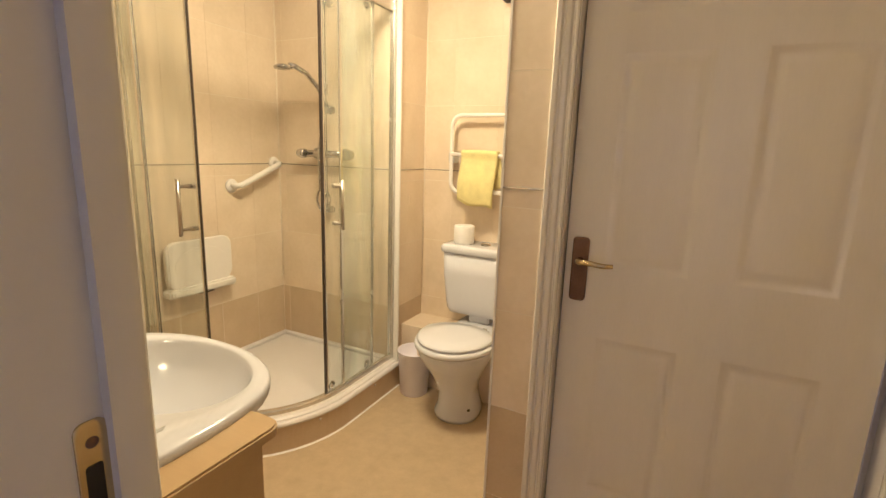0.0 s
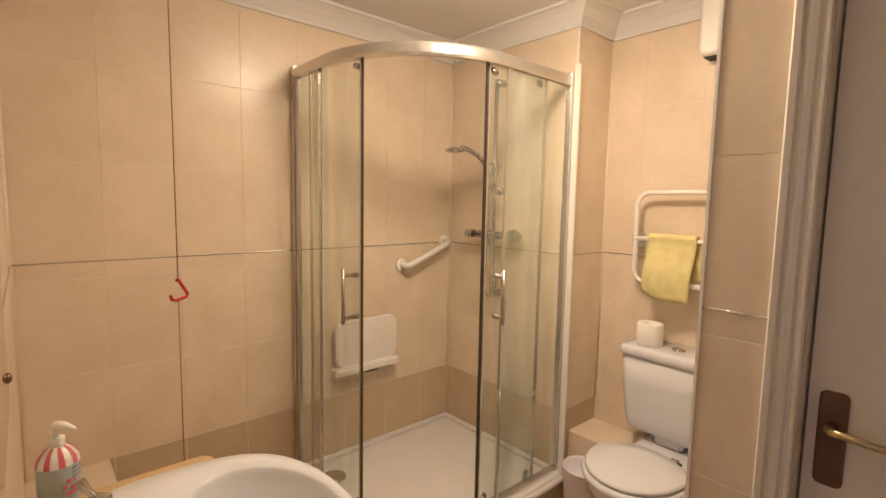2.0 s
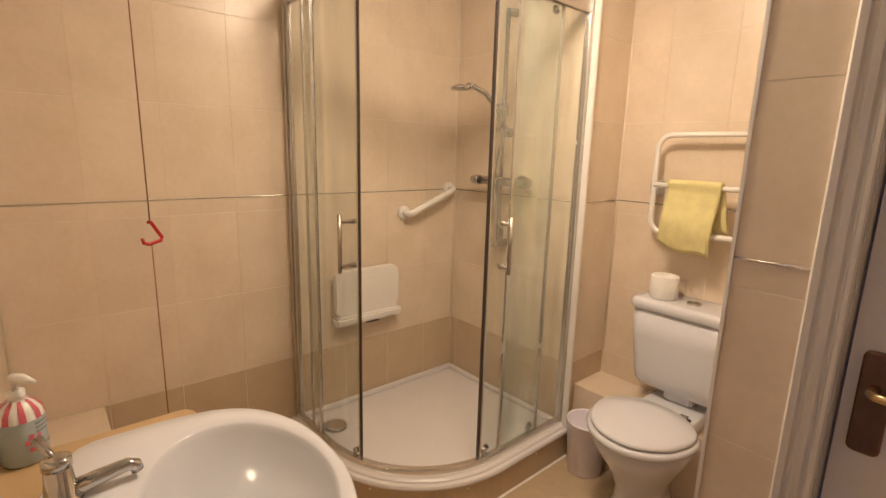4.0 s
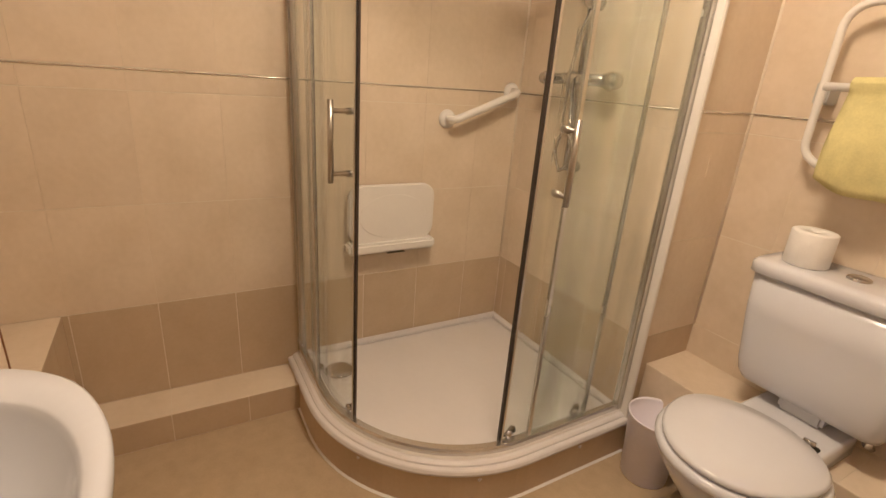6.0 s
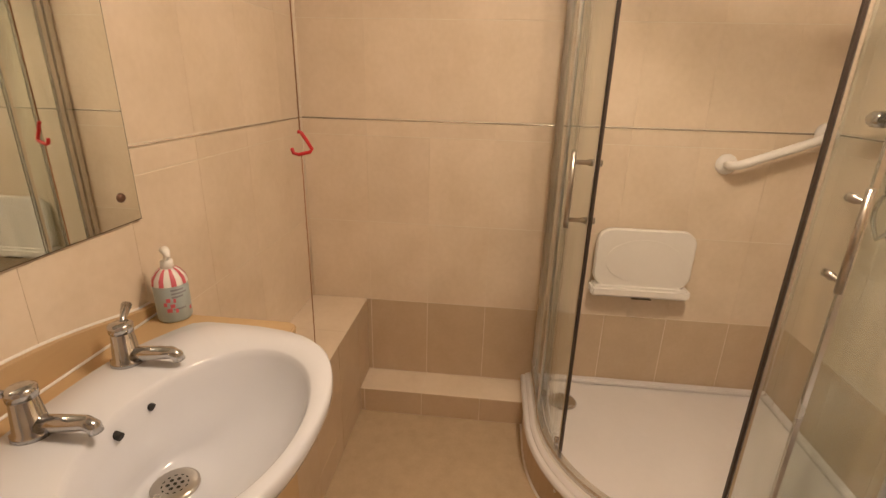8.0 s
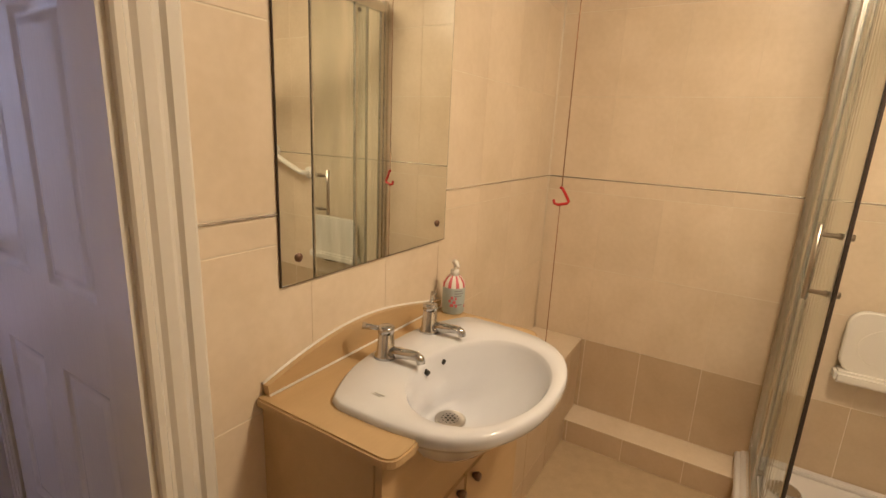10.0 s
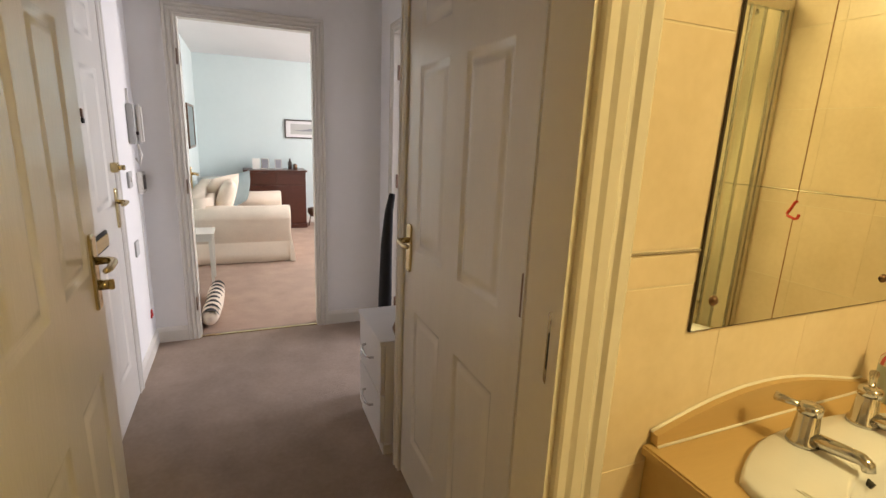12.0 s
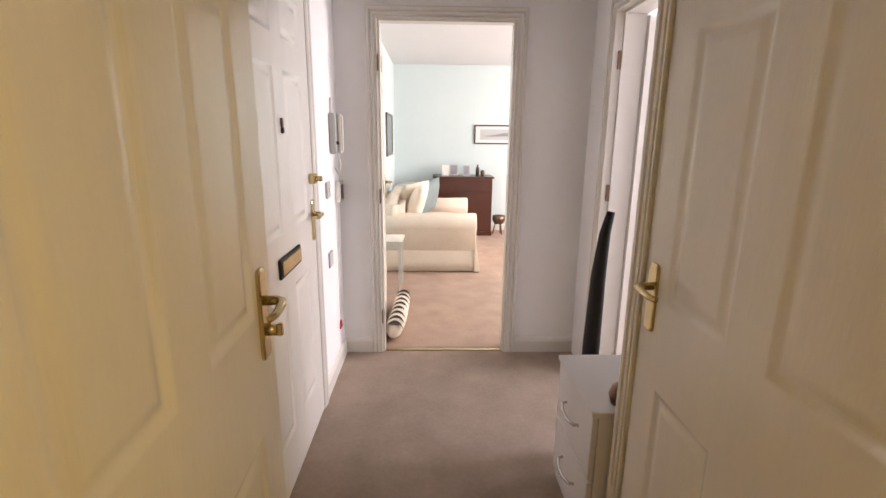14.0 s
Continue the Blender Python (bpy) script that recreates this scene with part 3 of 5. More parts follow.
# bathroom doorway
architrave("door_frame", (0.413, 0.0, 0), 180, 0.813, 2.015, width=1.5)
lining("door_lining", (-0.40, -0.12, 0), 0, 0.813, 2.015, 0.12, stop=0.095)
strike = thing("strike_plate", "worn brass strike plate screwed to the door lining", "strike plate", (-0.40, -0.036, 1.064))
part("plate", slab(rrect(-0.012, 0.012, -0.066, 0.066, 0.008), 0.0005, 0.0022, lambda a, b, d: (d, a, b), 0.001), BRASS, strike)
part("latch_hole", slab(rrect(-0.007, 0.006, -0.040, 0.030, 0.003), 0.0, 0.0026, lambda a, b, d: (d, a, b), 0.0005), DARKHOLE, strike)
part("lip", loft([[(0.002, y, z) for y, z in ((0.010, -0.035), (0.012, -0.035), (0.012, 0.030), (0.010, 0.030))], [(0.006, y, z) for y, z in ((0.022, -0.028), (0.024, -0.028), (0.024, 0.022), (0.022, 0.022))]], smooth=False), BRASS, strike)
for z in (-0.053, 0.048):
    part("screw", tube([(0.0022, 0, z), (0.0032, 0, z)], [0.005, 0.0042], 14), BRONZE, strike, "dark countersunk screw", True)
door_1 = panel_door("door_1", "open white six-panel bathroom door", (0.415, -0.143, 0.008), -87.0, W=0.785, mid=1.025)
lever(door_1, 0.711, 1.02, -1, BRASS, 0.20, 0.045, thumb=True, label="polished brass lever with thumb turn")
# hall cupboard
door_2 = panel_door("door_2", "closed white six-panel hall cupboard door", (-0.515, -0.27, 0.008), -90, W=0.838)
lever(door_2, 0.783, 0.99, 1, BRASS, 0.18, 0.042, label="brass lever handle on a plate")
architrave("door_frame", (-0.50, -1.112, 0), 90, 0.846, 1.992, width=0.9)
lining("door_lining", (-0.50, -1.112, 0), 90, 0.846, 1.992, 0.12, stop=0.04)
for z in (0.25, 1.065, 1.80):
    part("hinge", boxes((-0.008, 0.006, 0.012, 0.028, z - 0.05, z + 0.05)), BRONZE, door_2, "worn dark brass butt hinge")
# front door
door_4 = panel_door("door_4", "closed white six-panel front door", (0.648, -1.30, 0.008), -90, W=0.84, H=2.0, low=0.80, mid=1.025)
lever(door_4, 0.80, 1.0, -1, BRASS, 0.19, 0.042, label="brass lever handle on a long plate")
part("night_latch", boxes((0.765, 0.815, -0.05, -0.02, 1.17, 1.215), bev=0.004), BRASS, door_4, "brass rim latch")
part("latch_knob", tube([(0.79, -0.05, 1.192), (0.79, -0.075, 1.192)], 0.012, 12), BRASS, door_4, smooth=True)
part("letter_plate", boxes((0.275, 0.545, -0.030, -0.020, 0.868, 0.945), bev=0.003), DARKHOLE, door_4, "dark framed letter plate")
part("letter_flap", boxes((0.287, 0.533, -0.035, -0.030, 0.880, 0.933), bev=0.002), BRASS, door_4, "gold letter flap")
part("door_viewer", tube([(0.42, -0.02, 1.40), (0.42, -0.028, 1.40)], 0.011, 14), DARKHOLE, door_4, "small dark door viewer", smooth=True)
part("viewer_cover", boxes((0.41, 0.43, -0.027, -0.02, 1.41, 1.445), bev=0.002), BRONZE, door_4)
architrave("door_frame", (0.64, -1.29, 0), -90, 0.86, 2.012)
lining("door_lining", (0.64, -1.29, 0), -90, 0.86, 2.012, 0.10, stop=0.05)
# living room doorway
architrave("door_frame", (0.39, -2.83, 0), 180, 0.795, 2.036)
lining("door_lining", (-0.405, -2.95, 0), 0, 0.795, 2.036, 0.12, stop=0.045)
door_5 = panel_door("door_5", "open white living room door", (0.405, -2.945, 0.008), -85.5, W=0.74)
lever(door_5, 0.69, 1.0, -1, BRASS, 0.17, 0.04, label="brass lever handle")
for z in (0.25, 1.03, 1.80):
    part("hinge", boxes((-0.012, 0.008, -0.026, -0.018, z - 0.045, z + 0.045)), BRONZE, door_5, "dark metal butt hinge")
for z in (0.25, 1.03, 1.80):
    obj("hinge_plate", boxes((0.3855, 0.3925, -2.850, -2.808, z - 0.045, z + 0.045)), BRONZE, label="dark metal hinge on the living room lining", category="hinge", group="living room door hinges")
obj("threshold", boxes((-0.405, 0.39, -2.86, -2.835, 0.0, 0.006), bev=0.002), BRASS, label="thin metal carpet threshold", kind="structure")
# bedroom doorway
lining("door_lining", (-0.86, -2.48, 0), 90, 0.74, 2.01, 0.14, stop=0.03)
architrave("door_frame", (-0.86, -2.48, 0), 90, 0.74, 2.01)
door_6 = panel_door("door_6", "open white bedroom door", (-1.005, -2.465, 0.008), 180, W=0.72)
for z in (0.25, 1.10, 1.78):
    obj("hinge_plate", boxes((-0.905, -0.872, -2.4795, -2.474, z - 0.045, z + 0.045)), BRONZE, label="dark metal hinge on the bedroom lining", category="hinge", group="bedroom door hinges")


def skirting(x0, x1, y, n, name="baseboard"):
    """Along x at y, facing n."""
    prof = [(0, 0), (0.015, 0), (0.015, 0.075), (0.011, 0.085), (0.006, 0.095), (0, 0.1)]
    rings = [[(x, y + n * a, b) for a, b in prof] for x in (x0, x1)]
    return obj(name, loft(rings, smooth=False), GLOSS, label="white painted skirting board", kind="structure")


def skirting_y(y0, y1, x, n, name="baseboard"):
    prof = [(0, 0), (0.015, 0), (0.015, 0.075), (0.011, 0.085), (0.006, 0.095), (0, 0.1)]
    rings = [[(x + n * a, y, b) for a, b in prof] for y in (y0, y1)]
    return obj(name, loft(rings, smooth=False), GLOSS, label="white painted skirting board", kind="structure")


skirting(-0.86, -0.47, -2.83, 1)
skirting(0.455, 0.64, -2.83, 1)
skirting_y(-2.83, -2.215, 0.64, -1)
skirting_y(-1.72, -1.22, -0.86, 1)
skirting(-3.6, 0.62, -7.02, 1)
skirting_y(-7.005, -2.951, 0.62, -1)

# ---- shower ----
CX, CY, XK, YK, RAD = -1.925, 1.505, -1.365, 0.945, 0.56


def quad_path(inset, n=20, x_end=-2.24, y_end=1.97):
    """The enclosure's line: straight, a quarter round, straight; inset from the kerb's outside."""
    r = RAD - inset
    pts = [(x_end, YK + inset)]
    for k in range(n + 1):
        a = -math.pi / 2 + k * math.pi / 2 / n
        pts.append((CX + r * math.cos(a), CY + r * math.sin(a)))
    return pts + [(XK - inset, y_end)]


shower = thing("shower_enclosure", "silver framed curved glass shower enclosure on a white tray", "shower", (-1.8, 1.45, 0))
INV = shower.matrix_world.inverted()


def sp(name, bm, material, parent=None, label="", smooth=False):
    """A part given in world places."""
    bmesh.ops.transform(bm, matrix=INV, verts=list(bm.verts))
    return part(name, bm, material, parent or shower, label, smooth)


sp("kerb", sweep([(0, 0), (0.0, 0.125), (-0.03, 0.125), (-0.03, 0)], quad_path(0)), TILE_DARK, label="beige tiled curved kerb")
sp("kerb_seal", sweep([(-0.002, 0.0), (-0.002, 0.008), (0.007, 0.0)], quad_path(0)), PLASTIC, label="white sealant line")
rim = sp("tray_rim", sweep([(0.006, 0.126), (0.008, 0.134), (0.004, 0.143), (0.0, 0.146), (-0.012, 0.147), (-0.014, 0.153), (-0.022, 0.158), (-0.060, 0.160), (-0.075, 0.156), (-0.085, 0.148), (-0.085, 0.126)], quad_path(0)), TRAY, label="white acrylic stepped tray rim")
tp = quad_path(0.07)
sp("tray", loft([[(x, y, 0.12) for x, y in tp + [(-2.24, 1.97)]], [(x, y, 0.146) for x, y in tp + [(-2.24, 1.97)]]], smooth=False), TRAY, label="white shower tray")
sp("tray_upstand", boxes((-2.24, -2.205, 1.02, 1.97, 0.1465, 0.165), (-2.205, -1.42, 1.935, 1.97, 0.1465, 0.165), bev=0.004), TRAY)
dr = sp("drain_cover", lathe([(0.0, 0.149), (0.052, 0.149), (0.056, 0.152), (0.05, 0.159), (0.035, 0.162), (0.0, 0.163)], 28, (-2.06, 1.10, 0)), CHROME, label="round chrome drain cover", smooth=True)
for inset, r0 in ((0.05, 0),):
    for zc, hh, nm in ((0.174, 0.016, "bottom_rail"), (2.03, 0.024, "top_rail")):
        sp(nm, sweep([(0.011, zc - hh), (0.014, zc - hh * 0.6), (0.014, zc + hh * 0.6), (0.009, zc + hh), (-0.012, zc + hh), (-0.015, zc + hh * 0.6), (-0.015, zc - hh)], quad_path(0.05)), ALU, label="silver curved rail")
sp("white_seal", sweep([(0.014, 0.160), (0.014, 0.168), (0.019, 0.160)], quad_path(0.05)), PLASTIC)
for bx_ in ((-2.24, -2.205, YK + 0.035, YK + 0.065, 0.16, 2.065), (XK - 0.065, XK - 0.035, 1.935, 1.97, 0.16, 2.065)):
    sp("wall_post", boxes(bx_, bev=0.004), ALU, label="silver wall profile")
sp("wall_post_inner", boxes((-2.205, -2.18, YK + 0.04, YK + 0.06, 0.19, 2.006), bev=0.003), ALU)
sp("wall_seal", boxes((XK - 0.034, XK - 0.004, 1.955, 1.9697, 0.13, 2.10), bev=0.003), PLASTIC, label="white sealant strip beside the frame")


def wrap(points, z0, z1, t=0.006):
    """A bent pane along points."""
    return sweep([(0, z0), (0, z1), (-t, z1), (-t, z0)], points)


def along(inset, s0, s1, n=16):
    """Points of the enclosure's line between two lengths from its foot on the back wall."""
    P = [Vector(p) for p in quad_path(inset, 48)]
    L = [0]
    for a, b in zip(P, P[1:]):
        L.append(L[-1] + (b - a).length)
    out = []
    for k in range(n + 1):
        s = s0 + (s1 - s0) * k / n
        i = max(j for j in range(len(L)) if L[j] <= s + 1e-9)
        i = min(i, len(P) - 2)
        f = (s - L[i]) / (L[i + 1] - L[i])
        out.append(tuple(P[i].lerp(P[i + 1], f)))
    return out


def post(s, inset, w, name, material, label="", z0=0.185, z1=2.008, d=0.010):
    a = along(inset, s - w / 2, s + w / 2, 2)
    return sp(name, sweep([(d / 2, z0), (d / 2, z1), (-d / 2, z1), (-d / 2, z0)], a), material, label=label)


SL, SR = 0.508, 1.015
TOTAL = sum((Vector(b) - Vector(a)).length for a, b in zip(quad_path(0.05, 48), quad_path(0.05, 48)[1:]))
sp("fixed_pane", wrap(along(0.050, 0.03, 0.26), 0.186, 2.006), GLASS, label="fixed clear glass pane")
sp("fixed_pane", wrap(along(0.050, 1.139, TOTAL - 0.03), 0.186, 2.006), GLASS, label="fixed clear glass pane")
d1 = sp("sliding_door", wrap(along(0.066, SL - 0.36, SL), 0.186, 2.006), GLASS, label="curved sliding glass door")
d2 = sp("sliding_door", wrap(along(0.066, SR, SR + 0.36), 0.186, 2.006), GLASS, label="curved sliding glass door")
post(0.247, 0.050, 0.012, "pane_edge", ALU)
post(1.139, 0.050, 0.012, "pane_edge", ALU)
post(SL + 0.003, 0.066, 0.004, "door_seal", SEAL, "dark magnetic door seal", d=0.008)
post(SR - 0.003, 0.066, 0.006, "door_seal", SEAL, "dark magnetic door seal", d=0.012)
post(SL - 0.005, 0.066, 0.007, "door_edge", ALU, d=0.012)
post(SR + 0.006, 0.066, 0.007, "door_edge", ALU, d=0.012)
post(SL - 0.36, 0.066, 0.014, "door_edge", ALU)
post(SR + 0.36, 0.066, 0.014, "door_edge", ALU)
for s, door, places in ((SL - 0.045, d1, (0.066, 0.022, 0.10)), (SR + 0.068, d2, (0.066, 0.112, 0.045))):
    a, b, c = (Vector(along(i, s, s + 0.001, 1)[0]) for i in places)
    if s > 1:
        b, c = Vector((-1.387, 1.503)), Vector((-1.446, 1.507))
    sp("door_pull", tube([(b.x, b.y, 0.972), (b.x, b.y, 1.197)], 0.008, 12), STEEL, door, "brushed steel bar handle", smooth=True)
    for z in (0.997, 1.168):
        sp("pull_stud", tube([(b.x, b.y, z), b.lerp(c, 0.55).to_tuple() + (z,), b.lerp(c, 0.56).to_tuple() + (z,), (c.x, c.y, z)], [0.0065, 0.0065, 0.010, 0.010], 12), STEEL, door, smooth=True)
for s in (SL - 0.03, SL - 0.30, SR + 0.03, SR + 0.31):
    a, b = (Vector(along(i, s, s + 0.001, 1)[0]) for i in (0.060, 0.085))
    for z in (0.205, 1.985):
        sp("roller", tube([(a.x, a.y, z), (b.x, b.y, z)], 0.012, 14), CHROME, smooth=True)
for s in (0.1, 0.62, 1.02, 1.42):
    a, b = (Vector(along(i, s, s + 0.001, 1)[0]) for i in (0.004, -0.003))
    sp("screw_cap", tube([(a.x, a.y, 0.108), (b.x, b.y, 0.108)], 0.005, 10), PLASTIC, smooth=True)

mixer = thing("shower_mixer", "chrome thermostatic bar shower on the tiled wall", "shower mixer", (-1.86, 1.97, 1.3))
mp = lambda n, bm, m=CHROME, l="": (bmesh.ops.transform(bm, matrix=mixer.matrix_world.inverted(), verts=list(bm.verts)), part(n, bm, m, mixer, l, True))[1]
mp("valve_bar", tube([(-1.97, 1.905, 1.30), (-1.70, 1.905, 1.30)], 0.020, 18))
mp("control_knob", tube([(-2.02, 1.905, 1.30), (-2.005, 1.905, 1.30), (-1.972, 1.905, 1.30)], [0.021, 0.025, 0.025], 18))
mp("control_knob", tube([(-1.698, 1.905, 1.30), (-1.665, 1.905, 1.30), (-1.650, 1.905, 1.30)], [0.027, 0.029, 0.024], 18))
for x in (-1.93, -1.74):
    mp("wall_union", tube([(x, 1.905, 1.30), (x, 1.955, 1.30), (x, 1.957, 1.30), (x, 1.969, 1.30)], [0.014, 0.014, 0.032, 0.034], 18))
mp("riser_rail", tube([(-1.835, 1.915, 0.98), (-1.835, 1.915, 2.10)], 0.011, 14))
for z in (0.985, 2.09):
    mp("rail_bracket", tube([(-1.835, 1.915, z), (-1.835, 1.969, z)], [0.015, 0.020], 14))
mp("slider", tube([(-1.835, 1.915, 1.615), (-1.835, 1.915, 1.675)], 0.021, 16))
mp("holder", tube([(-1.835, 1.915, 1.645), (-1.838, 1.875, 1.655)], [0.014, 0.017], 14))
mp("hand_shower", tube([(-1.805, 1.905, 1.55), (-1.835, 1.870, 1.645), (-1.868, 1.815, 1.715), (-1.895, 1.765, 1.742), (-1.91, 1.735, 1.742)], [0.011, 0.012, 0.012, 0.014, 0.017], 14))
mp("spray_head", lathe([(0.0, 0.0), (0.040, 0.0), (0.045, 0.006), (0.042, 0.014), (0.02, 0.024), (0.0, 0.026)], 24, (-1.925, 1.705, 1.722)))
mp("soap_dish", tube([(-1.835, 1.90, 1.55), (-1.79, 1.87, 1.54), (-1.74, 1.86, 1.53)], [0.016, 0.02, 0.022], 12))
mp("hose", tube([(-1.835, 1.885, 1.285)] + [(-1.835 + 0.055 * math.sin(a) * (1 if a < math.pi else 0.7), 1.885, 1.13 - 0.20 * math.cos(a * 0.5) * 0 + 0.155 * (abs(a - math.pi) / math.pi) - 0.16) for a in [k * 2 * math.pi / 14 for k in range(1, 14)]] + [(-1.842, 1.87, 1.30), (-1.815, 1.87, 1.45), (-1.805, 1.90, 1.55)], 0.0065, 8))

fold = thing("wall_bench", "white folded wall-mounted plastic shower seat", "shower seat", (-2.24, 1.366, 0.591))


part("seat_panel", slab(rrect(-0.185, 0.185, 0.03, 0.268, 0.055), 0.028, 0.052, lambda a, b, d: (d, a, b)), PLASTIC, fold)
part("seat_pad", slab([(0.145 * math.cos(k * math.pi / 16), 0.14 + 0.09 * math.sin(k * math.pi / 16)) for k in range(32)], 0.050, 0.0535, lambda a, b, d: (d, a, b), 0.0012), PLASTIC, fold)
part("hinge_bar", boxes((0.0, 0.075, -0.19, 0.19, -0.008, 0.036), bev=0.010), PLASTIC, fold)
part("release_slot", boxes((0.055, 0.0765, -0.03, 0.045, -0.010, -0.0075)), SEAL, fold)
part("leg", boxes((0.0, 0.026, -0.165, -0.135, 0.0, 0.24), bev=0.004), PLASTIC, fold)
part("leg", boxes((0.0, 0.026, 0.135, 0.165, 0.0, 0.24), bev=0.004), PLASTIC, fold)

grab = thing("grab_rail", "white angled grab rail on cream tiles", "grab rail", (-2.24, 1.612, 1.114))
part("rail", tube([(0.004, 0, 0), (0.045, 0, 0), (0.062, 0.018, 0.006), (0.064, 0.10, 0.038), (0.064, 0.21, 0.082), (0.062, 0.292, 0.114), (0.045, 0.31, 0.12), (0.004, 0.31, 0.12)], 0.016, 16), PLASTIC, grab, smooth=True)
for y, z in ((0, 0), (0.31, 0.12)):
    part("flange", tube([(0.0, y, z), (0.008, y, z), (0.014, y, z)], [0.038, 0.037, 0.022], 24), PLASTIC, grab, smooth=True)

# ---- toilet corner ----
wc = thing("toilet", "white ceramic close-coupled toilet with closed seat", "toilet", (-0.945, 1.83, 0))


def oval(rx, ryf, ryb, z, cx=0.0, cy=0.0, n=40):
    return [(cx + rx * math.cos(2 * math.pi * k / n), cy + (ryb if math.sin(2 * math.pi * k / n) > 0 else ryf) * math.sin(2 * math.pi * k / n), z) for k in range(n)]


part("pan", loft([oval(0.115, 0.115, 0.20, 0.0, 0, 0.04), oval(0.118, 0.118, 0.20, 0.02, 0, 0.04), oval(0.098, 0.10, 0.19, 0.07, 0, 0.04), oval(0.092, 0.10, 0.185, 0.14, 0, 0.03), oval(0.115, 0.125, 0.19, 0.22, 0, 0.02), oval(0.155, 0.175, 0.20, 0.30, 0, 0.01),
                  oval(0.180, 0.205, 0.215, 0.36, 0, 0.0), oval(0.184, 0.210, 0.22, 0.385, 0, 0.0), oval(0.178, 0.205, 0.215, 0.396, 0, 0.0)]), CERAMIC, wc, smooth=True)
part("pan_shelf", slab(rrect(-0.12, 0.12, 0.13, 0.40, 0.035), 0.33, 0.412, lambda a, b, d: (a, b, d), 0.008), CERAMIC, wc, smooth=False)
part("seat_ring", loft([oval(0.190, 0.222, 0.150, 0.399), oval(0.200, 0.232, 0.157, 0.408), oval(0.202, 0.234, 0.159, 0.418), oval(0.197, 0.229, 0.155, 0.428), oval(0.190, 0.222, 0.150, 0.431)]), CERAMIC, wc, smooth=True)
part("lid", loft([oval(0.182, 0.214, 0.146, 0.434), oval(0.188, 0.220, 0.151, 0.438), oval(0.188, 0.220, 0.151, 0.446), oval(0.180, 0.212, 0.144, 0.453), oval(0.10, 0.12, 0.09, 0.457)]), CERAMIC, wc, smooth=True)
part("hinge", tube([(0.062, 0.178, 0.424), (0.090, 0.182, 0.424)], 0.009, 12), CHROME, wc, "small chrome seat hinge", True)
for x0, x1 in ((-0.088, -0.062), (0.050, 0.102)):
    part("hinge_slot", slab(rrect(x0, x1, 0.168, 0.194, 0.008), 0.4125, 0.4165, lambda a, b, d: (a, b, d), 0.001), DARKHOLE, wc)
part("hinge_slot", slab(rrect(0.020, 0.026, 0.165, 0.192, 0.002), 0.4125, 0.4165, lambda a, b, d: (a, b, d), 0.001), DARKHOLE, wc)
tank = lambda w0, w1, y0, z: [(x, y, z) for x, y in rrect(-w0, w0, y0, 0.427, 0.042)]
part("cistern", loft([tank(0.160, 0, 0.272, 0.455), tank(0.182, 0, 0.256, 0.461), tank(0.190, 0, 0.246, 0.482), tank(0.197, 0, 0.241, 0.52), tank(0.214, 0, 0.234, 0.68), tank(0.219, 0, 0.232, 0.80)]), CERAMIC, wc, smooth=True)
part("cistern_neck", boxes((-0.06, 0.06, 0.28, 0.40, 0.41, 0.465), bev=0.01), CERAMIC, wc)
part("cistern_lid", loft([tank(0.222, 0, 0.226, 0.801), tank(0.228, 0, 0.220, 0.806), tank(0.228, 0, 0.220, 0.832), tank(0.220, 0, 0.228, 0.842), tank(0.19, 0, 0.25, 0.8445)]), CERAMIC, wc, smooth=True)
part("flush_button", lathe([(0.028, 0.0), (0.028, 0.006), (0.024, 0.009), (0.0, 0.009)], 24, (0.0, 0.335, 0.8435)), CHROME, wc, "round chrome dual flush button", smooth=True)
part("inlet_tail", tube([(0.15, 0.33, 0.475), (0.15, 0.33, 0.42), (0.155, 0.36, 0.40)], [0.016, 0.012, 0.009], 12), CHROME, wc, smooth=True)
part("floor_bolt", lathe([(0.010, 0), (0.010, 0.006), (0.0, 0.010)], 12, (0.085, -0.01, 0.058)), SEAL, wc, smooth=True)

roll = obj("toilet_roll", lathe([(0.021, 0.0), (0.053, 0.0), (0.056, 0.004), (0.056, 0.094), (0.053, 0.098), (0.021, 0.098), (0.021, 0.0)], 32, (-1.070, 2.150, 0.8455)), PAPER, label="white toilet roll standing on the cistern lid", category="toilet roll", smooth=True)
binn = obj("waste_bin", lathe([(0.0, 0.0), (0.074, 0.0), (0.077, 0.003), (0.092, 0.244), (0.096, 0.250), (0.094, 0.254), (0.089, 0.246), (0.074, 0.010), (0.0, 0.008)], 36, (-1.252, 1.950, 0.0)), BIN, label="lilac white plastic waste bin beside the shower", category="waste bin", smooth=True)

rack = thing("towel_rail", "white heated towel rail on the tiled wall", "towel rail", (-0.9, 2.26, 1.1))
X0, X1 = -0.285, 0.30


def rp(n, pts, r=0.011, m=PLASTIC, l=""):
    return part(n, tube(pts, r, 12), m, rack, l, True)


def corner(cx, cz, r, a0, y, n=6):
    return [(cx + r * math.cos(radians(a0 + 90 * k / n)), y, cz + r * math.sin(radians(a0 + 90 * k / n))) for k in range(n + 1)]


